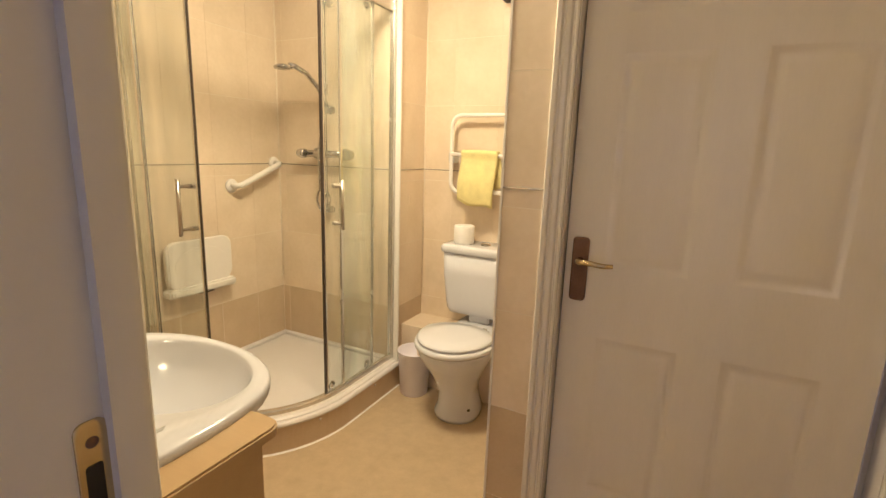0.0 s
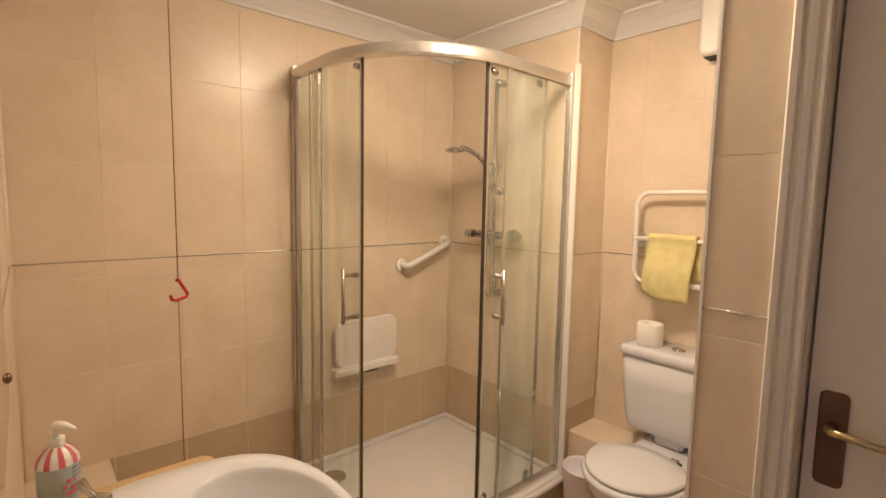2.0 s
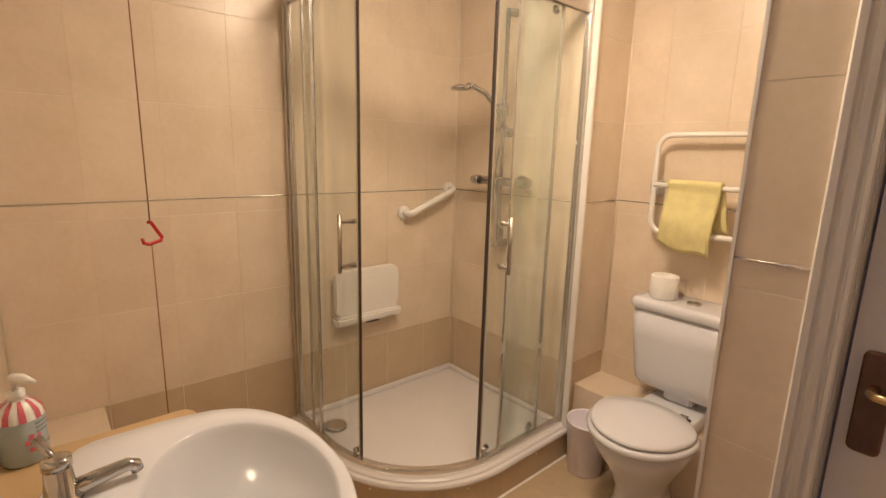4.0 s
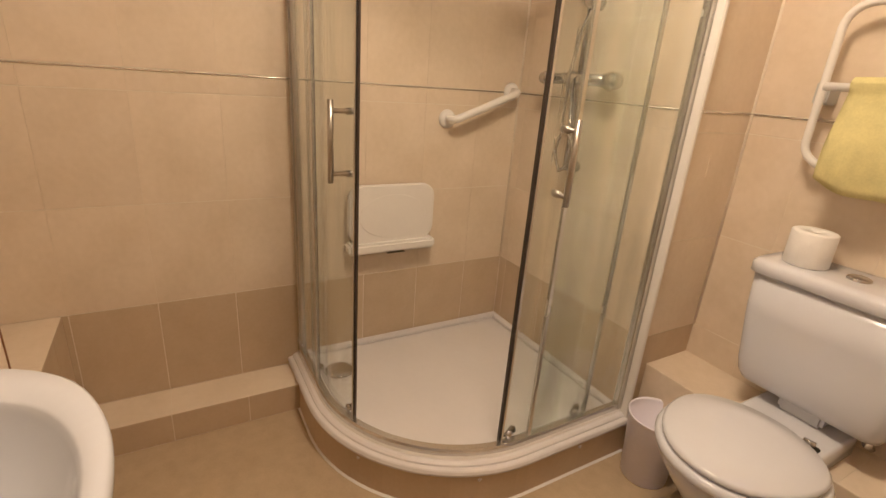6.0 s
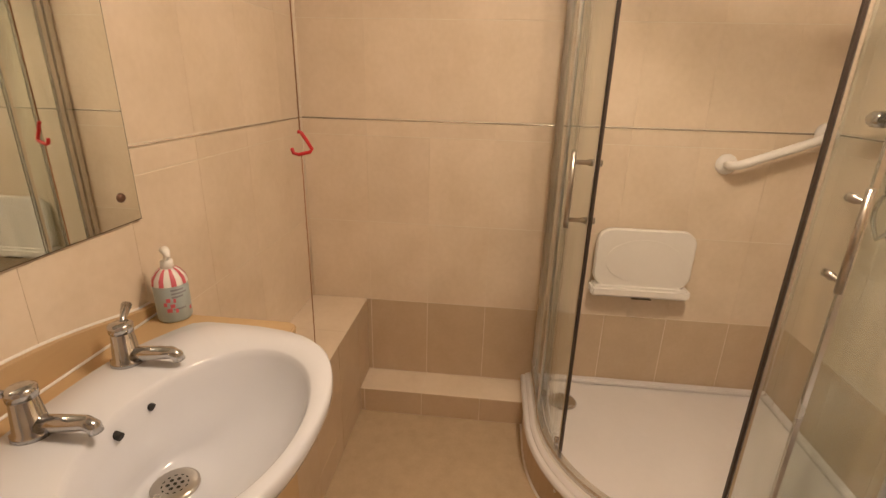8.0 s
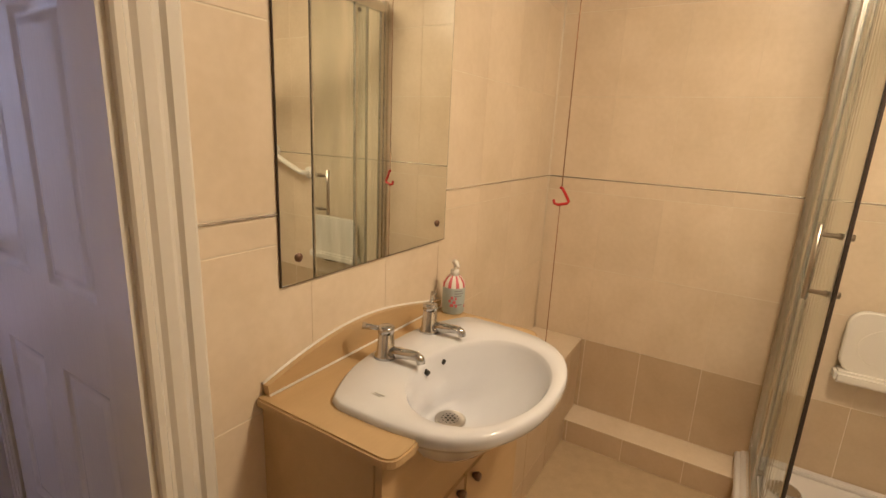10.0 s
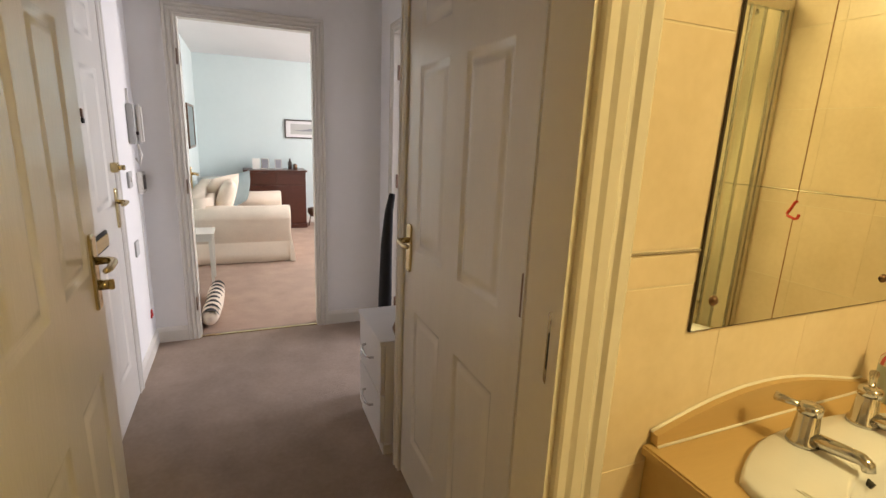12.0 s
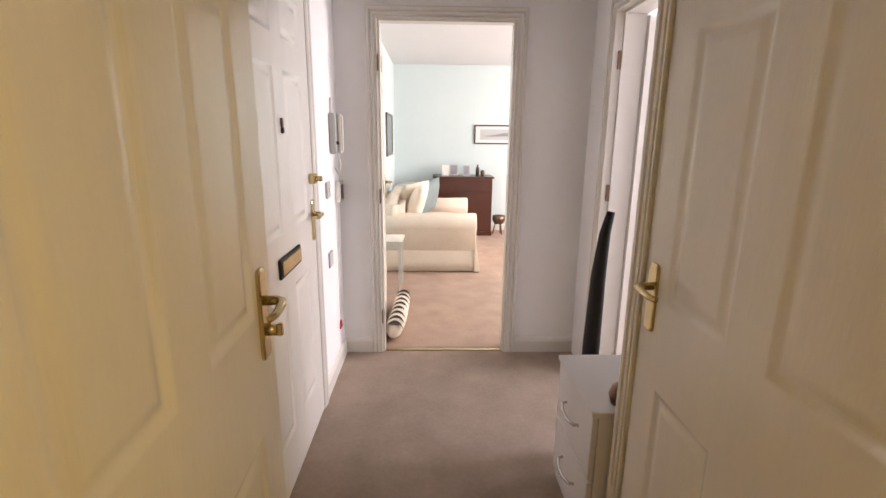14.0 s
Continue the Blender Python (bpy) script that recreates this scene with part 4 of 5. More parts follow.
rp("frame_tube", [(X1 - 0.02, -0.065, 0.43)] + corner(X0 + 0.06, 0.37, 0.06, 90, -0.065) + corner(X0 + 0.06, 0.075, 0.06, 180, -0.065) + [(X0 + 0.12, -0.08, 0.02), (X0 + 0.16, -0.095, 0.03)])
rp("cross_tube", [(X0 + 0.02, -0.105, 0.222), (X1 - 0.06, -0.105, 0.222)] + [(X1 - 0.02, -0.10, 0.232), (X1, -0.08, 0.255), (X1, -0.065, 0.38), (X1 - 0.02, -0.065, 0.43)])
rp("lower_tube", [(X0 + 0.14, -0.10, 0.030), (X1 - 0.155, -0.10, 0.032)], 0.012)
for x, z in ((X0, 0.205), (X1 - 0.0, 0.30)):
    part("wall_bracket", boxes((x - 0.018, x + 0.018, -0.066, -0.0, z - 0.03, z + 0.03), bev=0.004), GREYP, rack, "grey wall bracket")
towel = obj("towel", bmesh.new(), TOWELM, label="yellow folded towel over the rail", category="towel")
bm = bmesh.new()
NX, prof = 14, []
for k in range(13):
    prof.append((0.022 + 0.012 * math.sin(k * 0.4), -0.240 + k * 0.0193))
arc = [(0.020 * math.cos(a), 0.018 * math.sin(a)) for a in [radians(15 * j) for j in range(0, 13)]]
sect = [(-o, z) for o, z in prof] + [(-x, z + 0.004) for x, z in arc[1:-1]] + [(0.020 + 0.004 * math.sin(k), -0.012 - k * 0.0215) for k in range(9)]
grid = []
for i in range(NX + 1):
    u = i / NX
    grid.append([bm.verts.new((-1.100 + 0.205 * u + 0.015 * max(0, -z) / 0.25 * (-1 if k < 14 else 3.0), 2.155 + o - 0.006 * math.sin(u * 9 + z * 8) * min(1, -z * 8 if z < 0 else 0), 1.322 + z * (0.98 + 0.05 * math.sin(u * 5)) - (0.05 * u * min(1, -z / 0.25 if z < 0 else 0) if k < 14 else 0))) for k, (o, z) in enumerate(sect)])
for A, B in zip(grid, grid[1:]):
    for k in range(len(sect) - 1):
        f = bm.faces.new((A[k], A[k + 1], B[k + 1], B[k]))
        f.smooth = True
bmesh.ops.recalc_face_normals(bm, faces=list(bm.faces))
bm.to_mesh(towel.data)
bm.free()
sol = towel.modifiers.new("thick", "SOLIDIFY")
sol.thickness, sol.offset = 0.009, 0
heater = thing("fan_heater", "white wall-mounted bathroom fan heater", "heater", (-0.81, 2.26, 2.08))
part("body", slab(rrect(-0.14, 0.14, 0.0, 0.26, 0.03), 0.0, 0.11, lambda a, b, d: (a, -d, b), 0.015), PLASTIC, heater)
part("outlet_grille", boxes((-0.12, 0.12, -0.09, -0.02, -0.004, 0.001)), DARKHOLE, heater)
sign = obj("wall_hook_plate", boxes((-1.3895, -1.3865, 2.09, 2.13, 1.03, 1.10), bev=0.001), TILE, label="small clear plate on the tiled return wall", category="hook plate")

# ---- vanity ----
van = thing("vanity_unit", "light wood vanity cabinet below the basin", "bathroom cabinet", (-0.965, 0.0, 0))
part("carcass", boxes((-0.315, 0.350, 0.002, 0.300, 0.08, 0.66), (-0.315, -0.297, 0.002, 0.30, 0.66, 0.838), (0.282, 0.350, 0.002, 0.30, 0.66, 0.838)), OAK, van)
part("plinth", boxes((-0.30, 0.335, 0.002, 0.27, 0.0, 0.08)), OAK, van)
for x0, x1 in ((-0.312, 0.019), (0.025, 0.347)):
    dd = part("door", boxes((x0, x1, 0.301, 0.319, 0.09, 0.60), bev=0.003), OAK, van)
    xx = x1 - 0.035 if x0 < -0.1 else x0 + 0.035
    part("knob", tube([(xx, 0.319, 0.575), (xx, 0.332, 0.575), (xx, 0.340, 0.575)], [0.006, 0.012, 0.010], 14), BRONZE, dd, "small dark wooden knob", True)
apron = [(-0.312, 0.605), (0.347, 0.605), (0.347, 0.838), (0.250, 0.838), (0.238, 0.815), (0.212, 0.780), (0.168, 0.735), (0.11, 0.712), (-0.08, 0.712), (-0.132, 0.735), (-0.178, 0.780), (-0.200, 0.815), (-0.212, 0.838), (-0.312, 0.838)]
part("apron", loft([[(x, 0.301, z) for x, z in apron], [(x, 0.317, z) for x, z in apron]], smooth=False), OAK, van)


def basin_outline(n=72):
    """The basin's rim round its centre, in even turns: a bowed front, cut back corners."""
    half = [(0.0, 0.216), (0.105, 0.205), (0.202, 0.163), (0.261, 0.092), (0.283, 0.0), (0.287, -0.08), (0.286, -0.138), (0.268, -0.166), (0.18, -0.208), (0.10, -0.226), (0.0, -0.230)]
    ctl = half + [(-x, y) for x, y in half[-2:0:-1]]
    dense, m = [], len(ctl)
    for i in range(m):
        p0, p1, p2, p3 = (Vector(ctl[(i + k) % m]) for k in (-1, 0, 1, 2))
        for k in range(8):
            t = k / 8
            dense.append(0.5 * (2 * p1 + (p2 - p0) * t + (2 * p0 - 5 * p1 + 4 * p2 - p3) * t * t + (3 * p1 - p0 - 3 * p2 + p3) * t ** 3))
    dense.sort(key=lambda p: math.atan2(p.y, p.x) % (2 * math.pi))
    angles = [math.atan2(p.y, p.x) % (2 * math.pi) for p in dense]
    out = []
    for k in range(n):
        r = np.interp(2 * math.pi * k / n, angles, [p.length for p in dense], period=2 * math.pi)
        out.append((0.012 + r * math.cos(2 * math.pi * k / n), r * math.sin(2 * math.pi * k / n)))
    return out


OUTLINE = basin_outline()
notch = [(0.012 + (x - 0.012) * 0.965, 0.30 + y * 0.965) for x, y in [OUTLINE[k % 72] for k in range(74, 33, -1)]]
top = [(-0.325, 0.0), (0.365, 0.0), (0.365, 0.32)] + [(0.335 + 0.03 * math.cos(radians(a)), 0.322 + 0.03 * math.sin(radians(a))) for a in range(0, 91, 15)] + [(0.30, 0.353)] + \
      notch + [(-0.272, 0.353)] + [(-0.295 + 0.03 * math.cos(radians(a)), 0.322 + 0.03 * math.sin(radians(a))) for a in range(90, 181, 15)]
part("worktop", prism([(x, y + 0.001) for x, y in top], 0.839, 0.861, 0.004), OAK, van)
sb = [(-0.317, 0.862), (0.345, 0.862)] + [(0.348 - 0.665 * t, 0.885 + 0.052 * math.sin(math.pi * min(1, t * 1.04) ** 0.9) ** 1.1) for t in [k / 22 for k in range(23)]]
part("splashback", loft([[(x, 0.003, z) for x, z in sb], [(x, 0.020, z) for x, z in sb]], smooth=False), OAK, van, "shaped light wood upstand")
sb2 = sb[2:]
part("splash_edge", tube([(x, 0.004, z + 0.001) for x, z in sb2], 0.0035, 8), PLASTIC, van, "white sealant line on the upstand")
part("sealant", tube([(-0.317, 0.021, 0.8625), (0.345, 0.021, 0.8625)], 0.003, 6), PLASTIC, van)

sink = thing("wash_basin", "white ceramic semi-recessed wash basin with two taps", "basin", (-0.965, 0.30, 0.864))


def basin_ring(f, z, dy=0.0, fy=None):
    return [(0.012 + (x - 0.012) * f, y * (fy or f) + dy, z) for x, y in OUTLINE]


def bowl_ring(rx, ry, z, cy=0.045):
    return [(0.028 + rx * math.cos(2 * math.pi * k / 72), cy + ry * math.sin(2 * math.pi * k / 72), z) for k in range(72)]


part("bowl", loft([basin_ring(0.20, -0.188, dy=-0.03), basin_ring(0.36, -0.176, dy=-0.03), basin_ring(0.54, -0.146, dy=-0.02, fy=0.50), basin_ring(0.72, -0.098, dy=-0.005, fy=0.64), basin_ring(0.84, -0.055, fy=0.80), basin_ring(0.93, -0.026, fy=0.92), basin_ring(0.985, -0.018), basin_ring(0.998, -0.010), basin_ring(1.0, 0.002), basin_ring(0.993, 0.009), basin_ring(0.975, 0.0125),
                   bowl_ring(0.214, 0.150, 0.0125), bowl_ring(0.210, 0.146, 0.009), bowl_ring(0.206, 0.142, -0.002), bowl_ring(0.190, 0.132, -0.036, 0.038), bowl_ring(0.164, 0.114, -0.078, 0.022), bowl_ring(0.128, 0.088, -0.108, 0.0), [(x - 0.010, y, z) for x, y, z in bowl_ring(0.095, 0.064, -0.132, -0.028)], [(x - 0.015, y, z) for x, y, z in bowl_ring(0.05, 0.046, -0.142, -0.040)], [(x - 0.015, y, z) for x, y, z in bowl_ring(0.01, 0.008, -0.144, -0.042)]]), CERAMIC, sink, smooth=True)
part("waste", lathe([(0.038, -0.003), (0.038, 0.004), (0.033, 0.006), (0.0, 0.004)], 24, (0.014, -0.038, -0.1415)), CHROME, sink, "round chrome waste grid", True).data.materials[0] = STEEL
grid_holes = bmesh.new()
for ring, count in ((0.0, 1), (0.011, 6), (0.022, 12)):
    for k in range(count):
        a = 2 * math.pi * k / count
        cx, cy = 0.014 + ring * math.cos(a), -0.038 + ring * math.sin(a)
        grid_holes.faces.new([grid_holes.verts.new((cx + 0.0034 * math.cos(b * math.pi / 4), cy + 0.0034 * math.sin(b * math.pi / 4), -0.1358 if ring < 0.02 else -0.1362)) for b in range(8)])
part("waste_hole", grid_holes, DARKHOLE, sink, "dark holes of the waste grid")
for x in (-0.028, 0.044):
    part("overflow", tube([(x, -0.104, -0.014), (x, -0.086, -0.020)], 0.0065, 12), DARKHOLE, sink)
part("maker_mark", boxes((0.225, 0.228, -0.10, -0.075, 0.0132, 0.0138), (0.232, 0.234, -0.105, -0.08, 0.0132, 0.0138)), GREYP, sink)


def tap(x, tip):
    t = thing("tap", "chrome basin pillar tap with lever head", "tap", (-0.965 + x, 0.115, 0.8765), group="basin taps")
    part("body", tube([(0, 0, 0), (0, 0, 0.008), (0, 0, 0.010), (0, 0, 0.060), (0, 0, 0.063)], [0.028, 0.027, 0.023, 0.018, 0.016], 20), CHROME, t, smooth=True)
    part("spout", tube([(0, 0.005, 0.014), (0, 0.05, 0.022), (0, 0.090, 0.027), (0, 0.100, 0.022), (0, 0.103, 0.012)], [0.015, 0.013, 0.011, 0.011, 0.010], 14), CHROME, t, smooth=True)
    part("head", tube([(0, 0, 0.062), (0, 0, 0.076), (0, 0, 0.079)], [0.020, 0.020, 0.015], 20), CHROME, t, smooth=True)
    part("lever", tube([(0, 0, 0.070), (tip[0] * 0.5, tip[1] * 0.5, (0.070 + tip[2]) / 2), tip], [0.006, 0.006, 0.009], 10), CHROME, t, smooth=True)
    return t


tap(0.085, (0.032, -0.046, 0.078))
tap(-0.105, (-0.046, -0.020, 0.092))
# thin teal sliver added in place of a reflection on the bowl
obj("basin_bit", tube([(-0.862, 0.203, 0.772), (-0.868, 0.210, 0.760), (-0.882, 0.222, 0.751)], [0.0015, 0.003, 0.002], 6), GREENGLINT, label="tiny teal sliver imitating a reflection in the basin", category="scrap")

bottle = thing("soap_dispenser", "pump soap bottle with red striped top and pink print", "soap bottle", (-1.272, 0.070, 0.862))
part("bottle", lathe([(0.0, 0.0), (0.032, 0.0), (0.035, 0.005), (0.035, 0.085), (0.032, 0.098), (0.022, 0.112), (0.013, 0.118), (0.0, 0.118)], 28), LABELB, bottle, smooth=True)
part("shoulder", lathe([(0.0356, 0.084), (0.0332, 0.098), (0.0232, 0.1122), (0.0140, 0.1186), (0.0, 0.119)], 28), PLASTIC, bottle, "white moulded shoulder", True)
for k in range(9):
    a0, a1 = k * 2 * math.pi / 9, (k + 0.42) * 2 * math.pi / 9
    rings = []
    for r, z in ((0.0361, 0.0845), (0.0338, 0.0985), (0.0238, 0.1128), (0.0146, 0.1190)):
        rings.append([(r * math.cos(a0 + (a1 - a0) * j / 3), r * math.sin(a0 + (a1 - a0) * j / 3), z) for j in range(4)])
    bm = bmesh.new()
    R = [[bm.verts.new(p) for p in q] for q in rings]
    for A, B in zip(R, R[1:]):
        for j in range(3):
            bm.faces.new((A[j], A[j + 1], B[j + 1], B[j])).smooth = True
    part("stripe", bm, PINK, bottle, "faded red stripe")
part("collar", tube([(0, 0, 0.118), (0, 0, 0.135)], 0.013, 16), PLASTIC, bottle, smooth=True)
part("pump", tube([(0, 0, 0.135), (0, 0, 0.152), (0.0, 0.0, 0.158), (0.012, 0.012, 0.160), (0.028, 0.028, 0.154)], [0.005, 0.005, 0.010, 0.008, 0.004], 12), PLASTIC, bottle, smooth=True)


def sleeve(name, r, a0, a1, z0, z1, m):
    bm = bmesh.new()
    R = [[bm.verts.new((r * math.cos(a0 + (a1 - a0) * j / 8), r * math.sin(a0 + (a1 - a0) * j / 8), z)) for j in range(9)] for z in (z0, z1)]
    for j in range(8):
        bm.faces.new((R[0][j], R[0][j + 1], R[1][j + 1], R[1][j]))
    return part(name, bm, m, bottle)


for i, (z, w) in enumerate(((0.074, 0.5), (0.066, 0.62), (0.058, 0.45), (0.030, 0.5))):
    sleeve("print_bar", 0.0356, 0.6, 0.6 + w * 1.5, z, z + 0.004, SHADOWART)
for a, z, w in ((0.10, 0.040, 0.20), (0.28, 0.050, 0.22), (0.46, 0.036, 0.26), (0.24, 0.026, 0.30), (0.66, 0.048, 0.14), (0.70, 0.024, 0.16), (1.62, 0.020, 0.22)):
    sleeve("print_petal", 0.0357, a, a + w, z, z + 0.009, PINK)

mirror = thing("mirror", "frameless wall mirror above the basin", "mirror", (-0.9875, 0.0, 1.08))
part("glass", boxes((-0.315, 0.315, 0.0015, 0.0065, 0.0, 0.90)), MIRROR, mirror)
part("edge", boxes((-0.3165, -0.315, 0.001, 0.0064, 0, 0.90), (0.315, 0.3165, 0.001, 0.0064, 0, 0.90), (-0.3165, 0.3165, 0.001, 0.0064, -0.0015, 0.0)), SEAL, mirror, "dark polished mirror edge")
for x in (-0.27, 0.27):
    for z in (0.055, 0.845):
        part("screw_cap", lathe([(0.010, 0.0), (0.010, 0.002), (0.006, 0.006), (0.0, 0.007)], 16), BRONZE, mirror, "dark metal mirror screw cap", True).matrix_local = pose(x, 0.0065, z, -90)

cord = thing("alarm_cord", "red triangle pull on a thin ceiling cord", "pull cord", (-1.432, 0.326, Z - 0.004))
part("cord", tube([(0, 0, 0), (0.002, 0, -0.5), (0, 0, -1.095)], 0.0015, 8), CORD, cord)
part("cord", tube([(0, 0, -1.143), (0.0, 0, -1.5), (0.004, 0, -1.84)], 0.0015, 8), CORD, cord)
part("ceiling_switch", lathe([(0.0, -0.026), (0.03, -0.024), (0.036, 0.004)], 20), PLASTIC, cord, smooth=True)
tri = [(0.004, -0.004, -1.094), (0.0, 0.002, -1.095), (-0.005, 0.012, -1.113), (-0.007, 0.023, -1.133), (-0.004, 0.019, -1.139), (0.002, -0.006, -1.145), (0.006, -0.016, -1.141), (0.007, -0.019, -1.130)]
part("triangle_handle", tube(tri, 0.0042, 8), RED, cord, "red plastic triangle", True)
part("triangle_handle", tube([(x * 0.7, y * 0.7, z - 0.70) for x, y, z in tri], 0.0045, 8), RED, cord, "red plastic triangle", True)

lampf = thing("ceiling_lamp", "round opal bathroom ceiling lamp", "ceiling lamp", (-1.07, 1.17, Z))
part("base", lathe([(0.13, 0.0), (0.13, -0.02), (0.0, -0.02)], 28), PLASTIC, lampf)
part("opal_glass", lathe([(0.12, -0.0205), (0.118, -0.04), (0.095, -0.062), (0.05, -0.072), (0.0, -0.074)], 28), LAMPM, lampf, smooth=True)
bpy.data.objects["opal_glass"].visible_shadow = False
for pane in [o for o in bpy.data.objects if o.name.startswith(("fixed_pane", "sliding_door"))]:
    pane.visible_shadow = False
# ---- hall things ----
chest = thing("bedside_drawers", "small white two-drawer chest against the hall wall", "chest of drawers", (-0.645, -1.44, 0))
part("carcass", boxes((-0.21, 0.185, -0.20, 0.20, 0.05, 0.53)), DULLW, chest)
part("top", boxes((-0.213, 0.21, -0.208, 0.208, 0.531, 0.549), bev=0.002), DULLW, chest)
part("plinth", boxes((-0.20, 0.19, -0.205, 0.205, 0.0, 0.049)), DULLW, chest)
for z0, z1 in ((0.055, 0.285), (0.292, 0.524)):
    d = part("drawer", boxes((0.186, 0.204, -0.197, 0.197, z0, z1), bev=0.002), DULLW, chest)
    zc = (z0 + z1) / 2 + 0.01
    part("handle", tube([(0.204, -0.075, zc), (0.222, -0.07, zc), (0.232, -0.03, zc - 0.006), (0.232, 0.03, zc - 0.006), (0.222, 0.07, zc), (0.204, 0.075, zc)], 0.0055, 10), CHROME, d, "brushed steel bow handle", True)
stick = obj("umbrella", tube([(-0.60, -1.76, 0.0), (-0.60, -1.76, 0.15), (-0.603, -1.758, 0.55), (-0.606, -1.755, 0.85), (-0.616, -1.752, 1.02), (-0.632, -1.750, 1.11)], [0.012, 0.032, 0.036, 0.030, 0.022, 0.016], 14), BLACK, label="black furled umbrella standing behind the drawers", category="umbrella", smooth=True)
part("stud", lathe([(0.006, 0.0), (0.0, 0.004)], 10, (-0.583, -1.748, 0.72)), CHROME, stick)
knick = obj("dark_ornament", lathe([(0.0, 0.0), (0.03, 0.0), (0.04, 0.03), (0.03, 0.06), (0.012, 0.075), (0.0, 0.078)], 20, (-0.545, -1.29, 0.549)), BRONZE, label="small dark ornament on the white drawers", category="ornament", smooth=True)

phone = thing("door_entry_phone", "grey white door entry handset on the wall", "entry phone", (0.64, -2.65, 1.29))
part("base", boxes((-0.035, 0.0, -0.05, 0.05, 0, 0.22), bev=0.006), GREYP, phone)
part("handset", boxes((-0.065, -0.036, -0.045, 0.0, 0.005, 0.215), bev=0.010), PLASTIC, phone)
part("call_button", boxes((-0.05, -0.036, 0.015, 0.035, 0.05, 0.07), bev=0.003), SEAL, phone)
part("conduit", boxes((-0.012, 0.0, -0.008, 0.008, 0.22, 0.30)), PLASTIC, phone)
part("coil_cord", tube([(-0.03, -0.02, 0.0), (-0.045, -0.02, -0.06), (-0.03, -0.02, -0.12), (-0.015, -0.02, -0.08)], 0.006, 8), PLASTIC, phone, smooth=True)
sw = thing("light_switch", "grey wall switch beside the front door", "light switch", (0.64, -2.49, 1.06))
part("plate", boxes((-0.012, 0, -0.043, 0.043, 0, 0.088), bev=0.003), GREYP, sw)
part("rocker", boxes((-0.018, -0.012, -0.008, 0.008, 0.03, 0.058), bev=0.001), PLASTIC, sw)
th = thing("thermostat", "steel framed thermostat on the hall wall", "thermostat", (0.64, -2.765, 1.0))
part("case", boxes((-0.03, 0, -0.055, 0.055, 0, 0.125), bev=0.004), ALU, th)
part("display", boxes((-0.032, -0.03, -0.03, 0.03, 0.02, 0.105)), SEAL, th)
so = thing("wall_socket", "white blank plate on the hall wall", "wall plate", (0.64, -2.49, 0.675))
part("plate", boxes((-0.010, 0, -0.043, 0.043, 0, 0.088), bev=0.003), GREYP, so)
c2 = thing("hall_alarm_cord", "red triangle pull on a white hall cord", "pull cord", (0.622, -2.63, 1.0))
part("cord", tube([(0, 0, 0), (0, 0, -0.70)], 0.002, 6), PLASTIC, c2)
part("triangle_handle", tube([(0, 0, -0.70), (0, 0.025, -0.745), (0, -0.025, -0.745), (0, 0, -0.70)], 0.005, 8), RED, c2, "red plastic triangle")

# ---- living room ----
sofa = thing("sofa", "cream slip-covered two-seat sofa on carpet", "sofa", (0.10, -5.45, 0))


def cushion(w, d, h, n=10, puff=1.0):
    """A soft pillow: w by d, h thick, centred."""
    bm = bmesh.new()
    V = {}
    for s in (-1, 1):
        for i in range(n + 1):
            for j in range(n + 1):
                u, v = i / n * 2 - 1, j / n * 2 - 1
                edge = (1 - abs(u) ** 3.2) * (1 - abs(v) ** 3.2)
                if s > 0 and (i in (0, n) or j in (0, n)):
                    V[s, i, j] = V[-1, i, j]
                    continue
                k = 1 - 0.05 * (u * u * v * v)
                V[s, i, j] = bm.verts.new((u * w / 2 * k, v * d / 2 * k, s * h / 2 * max(0, edge) ** 0.5 * puff))
        for i in range(n):
            for j in range(n):
                q = [V[s, i, j], V[s, i + 1, j], V[s, i + 1, j + 1], V[s, i, j + 1]]
                f = bm.faces.new(q if s > 0 else q[::-1])
                f.smooth = True
    bmesh.ops.recalc_face_normals(bm, faces=list(bm.faces))
    return bm


def arm(y0, y1, name="arm"):
    """Rolled arm: an upright cheek with a roll on top, length along x."""
    rings = []
    yc, s = (y0 + y1) / 2, 1
    sec = [(y0 + 0.03, 0.02), (y0 + 0.03, 0.42)]
    sec += [(yc + 0.115 * math.cos(radians(a)), 0.50 + 0.105 * math.sin(radians(a))) for a in range(205, -26, -15)]
    sec += [(y1 - 0.03, 0.42), (y1 - 0.03, 0.02)]
    for x, f in ((-0.49, 0.9), (-0.475, 1.0), (-0.2, 1.0), (0.2, 1.0), (0.49, 1.0)):
        rings.append([(x, yc + (y - yc) * f, z if z < 0.1 else z * (1 - (1 - f) * 0.15) + 0.004 * math.sin(x * 9)) for y, z in sec])
    return loft(rings)


part("arm", arm(0.53, 0.75), LINEN, sofa, smooth=True)
part("arm", arm(-0.75, -0.53), LINEN, sofa, smooth=True)
hem = []
for f, z, w in ((1.03, 0.012, 0.007), (1.018, 0.10, 0.004), (1.004, 0.22, 0.0), (0.985, 0.32, 0.0)):
    edge = [(-0.49 + 0.98 * k / 14, -0.712) for k in range(14)] + [(0.49, -0.712 + 1.43 * k / 20) for k in range(20)] + [(0.49 - 0.98 * k / 14, 0.718) for k in range(14)] + [(-0.49, 0.718 - 1.43 * k / 20) for k in range(20)]
    hem.append([(x * f + w * math.sin(k * 1.9), y * f + w * math.cos(k * 1.3), z) for k, (x, y) in enumerate(edge)])
part("skirt", loft(hem), LINEN, sofa, smooth=True)
part("backrest", boxes((0.26, 0.51, -0.70, 0.70, 0.28, 0.76), bev=0.07), LINEN, sofa, smooth=True)
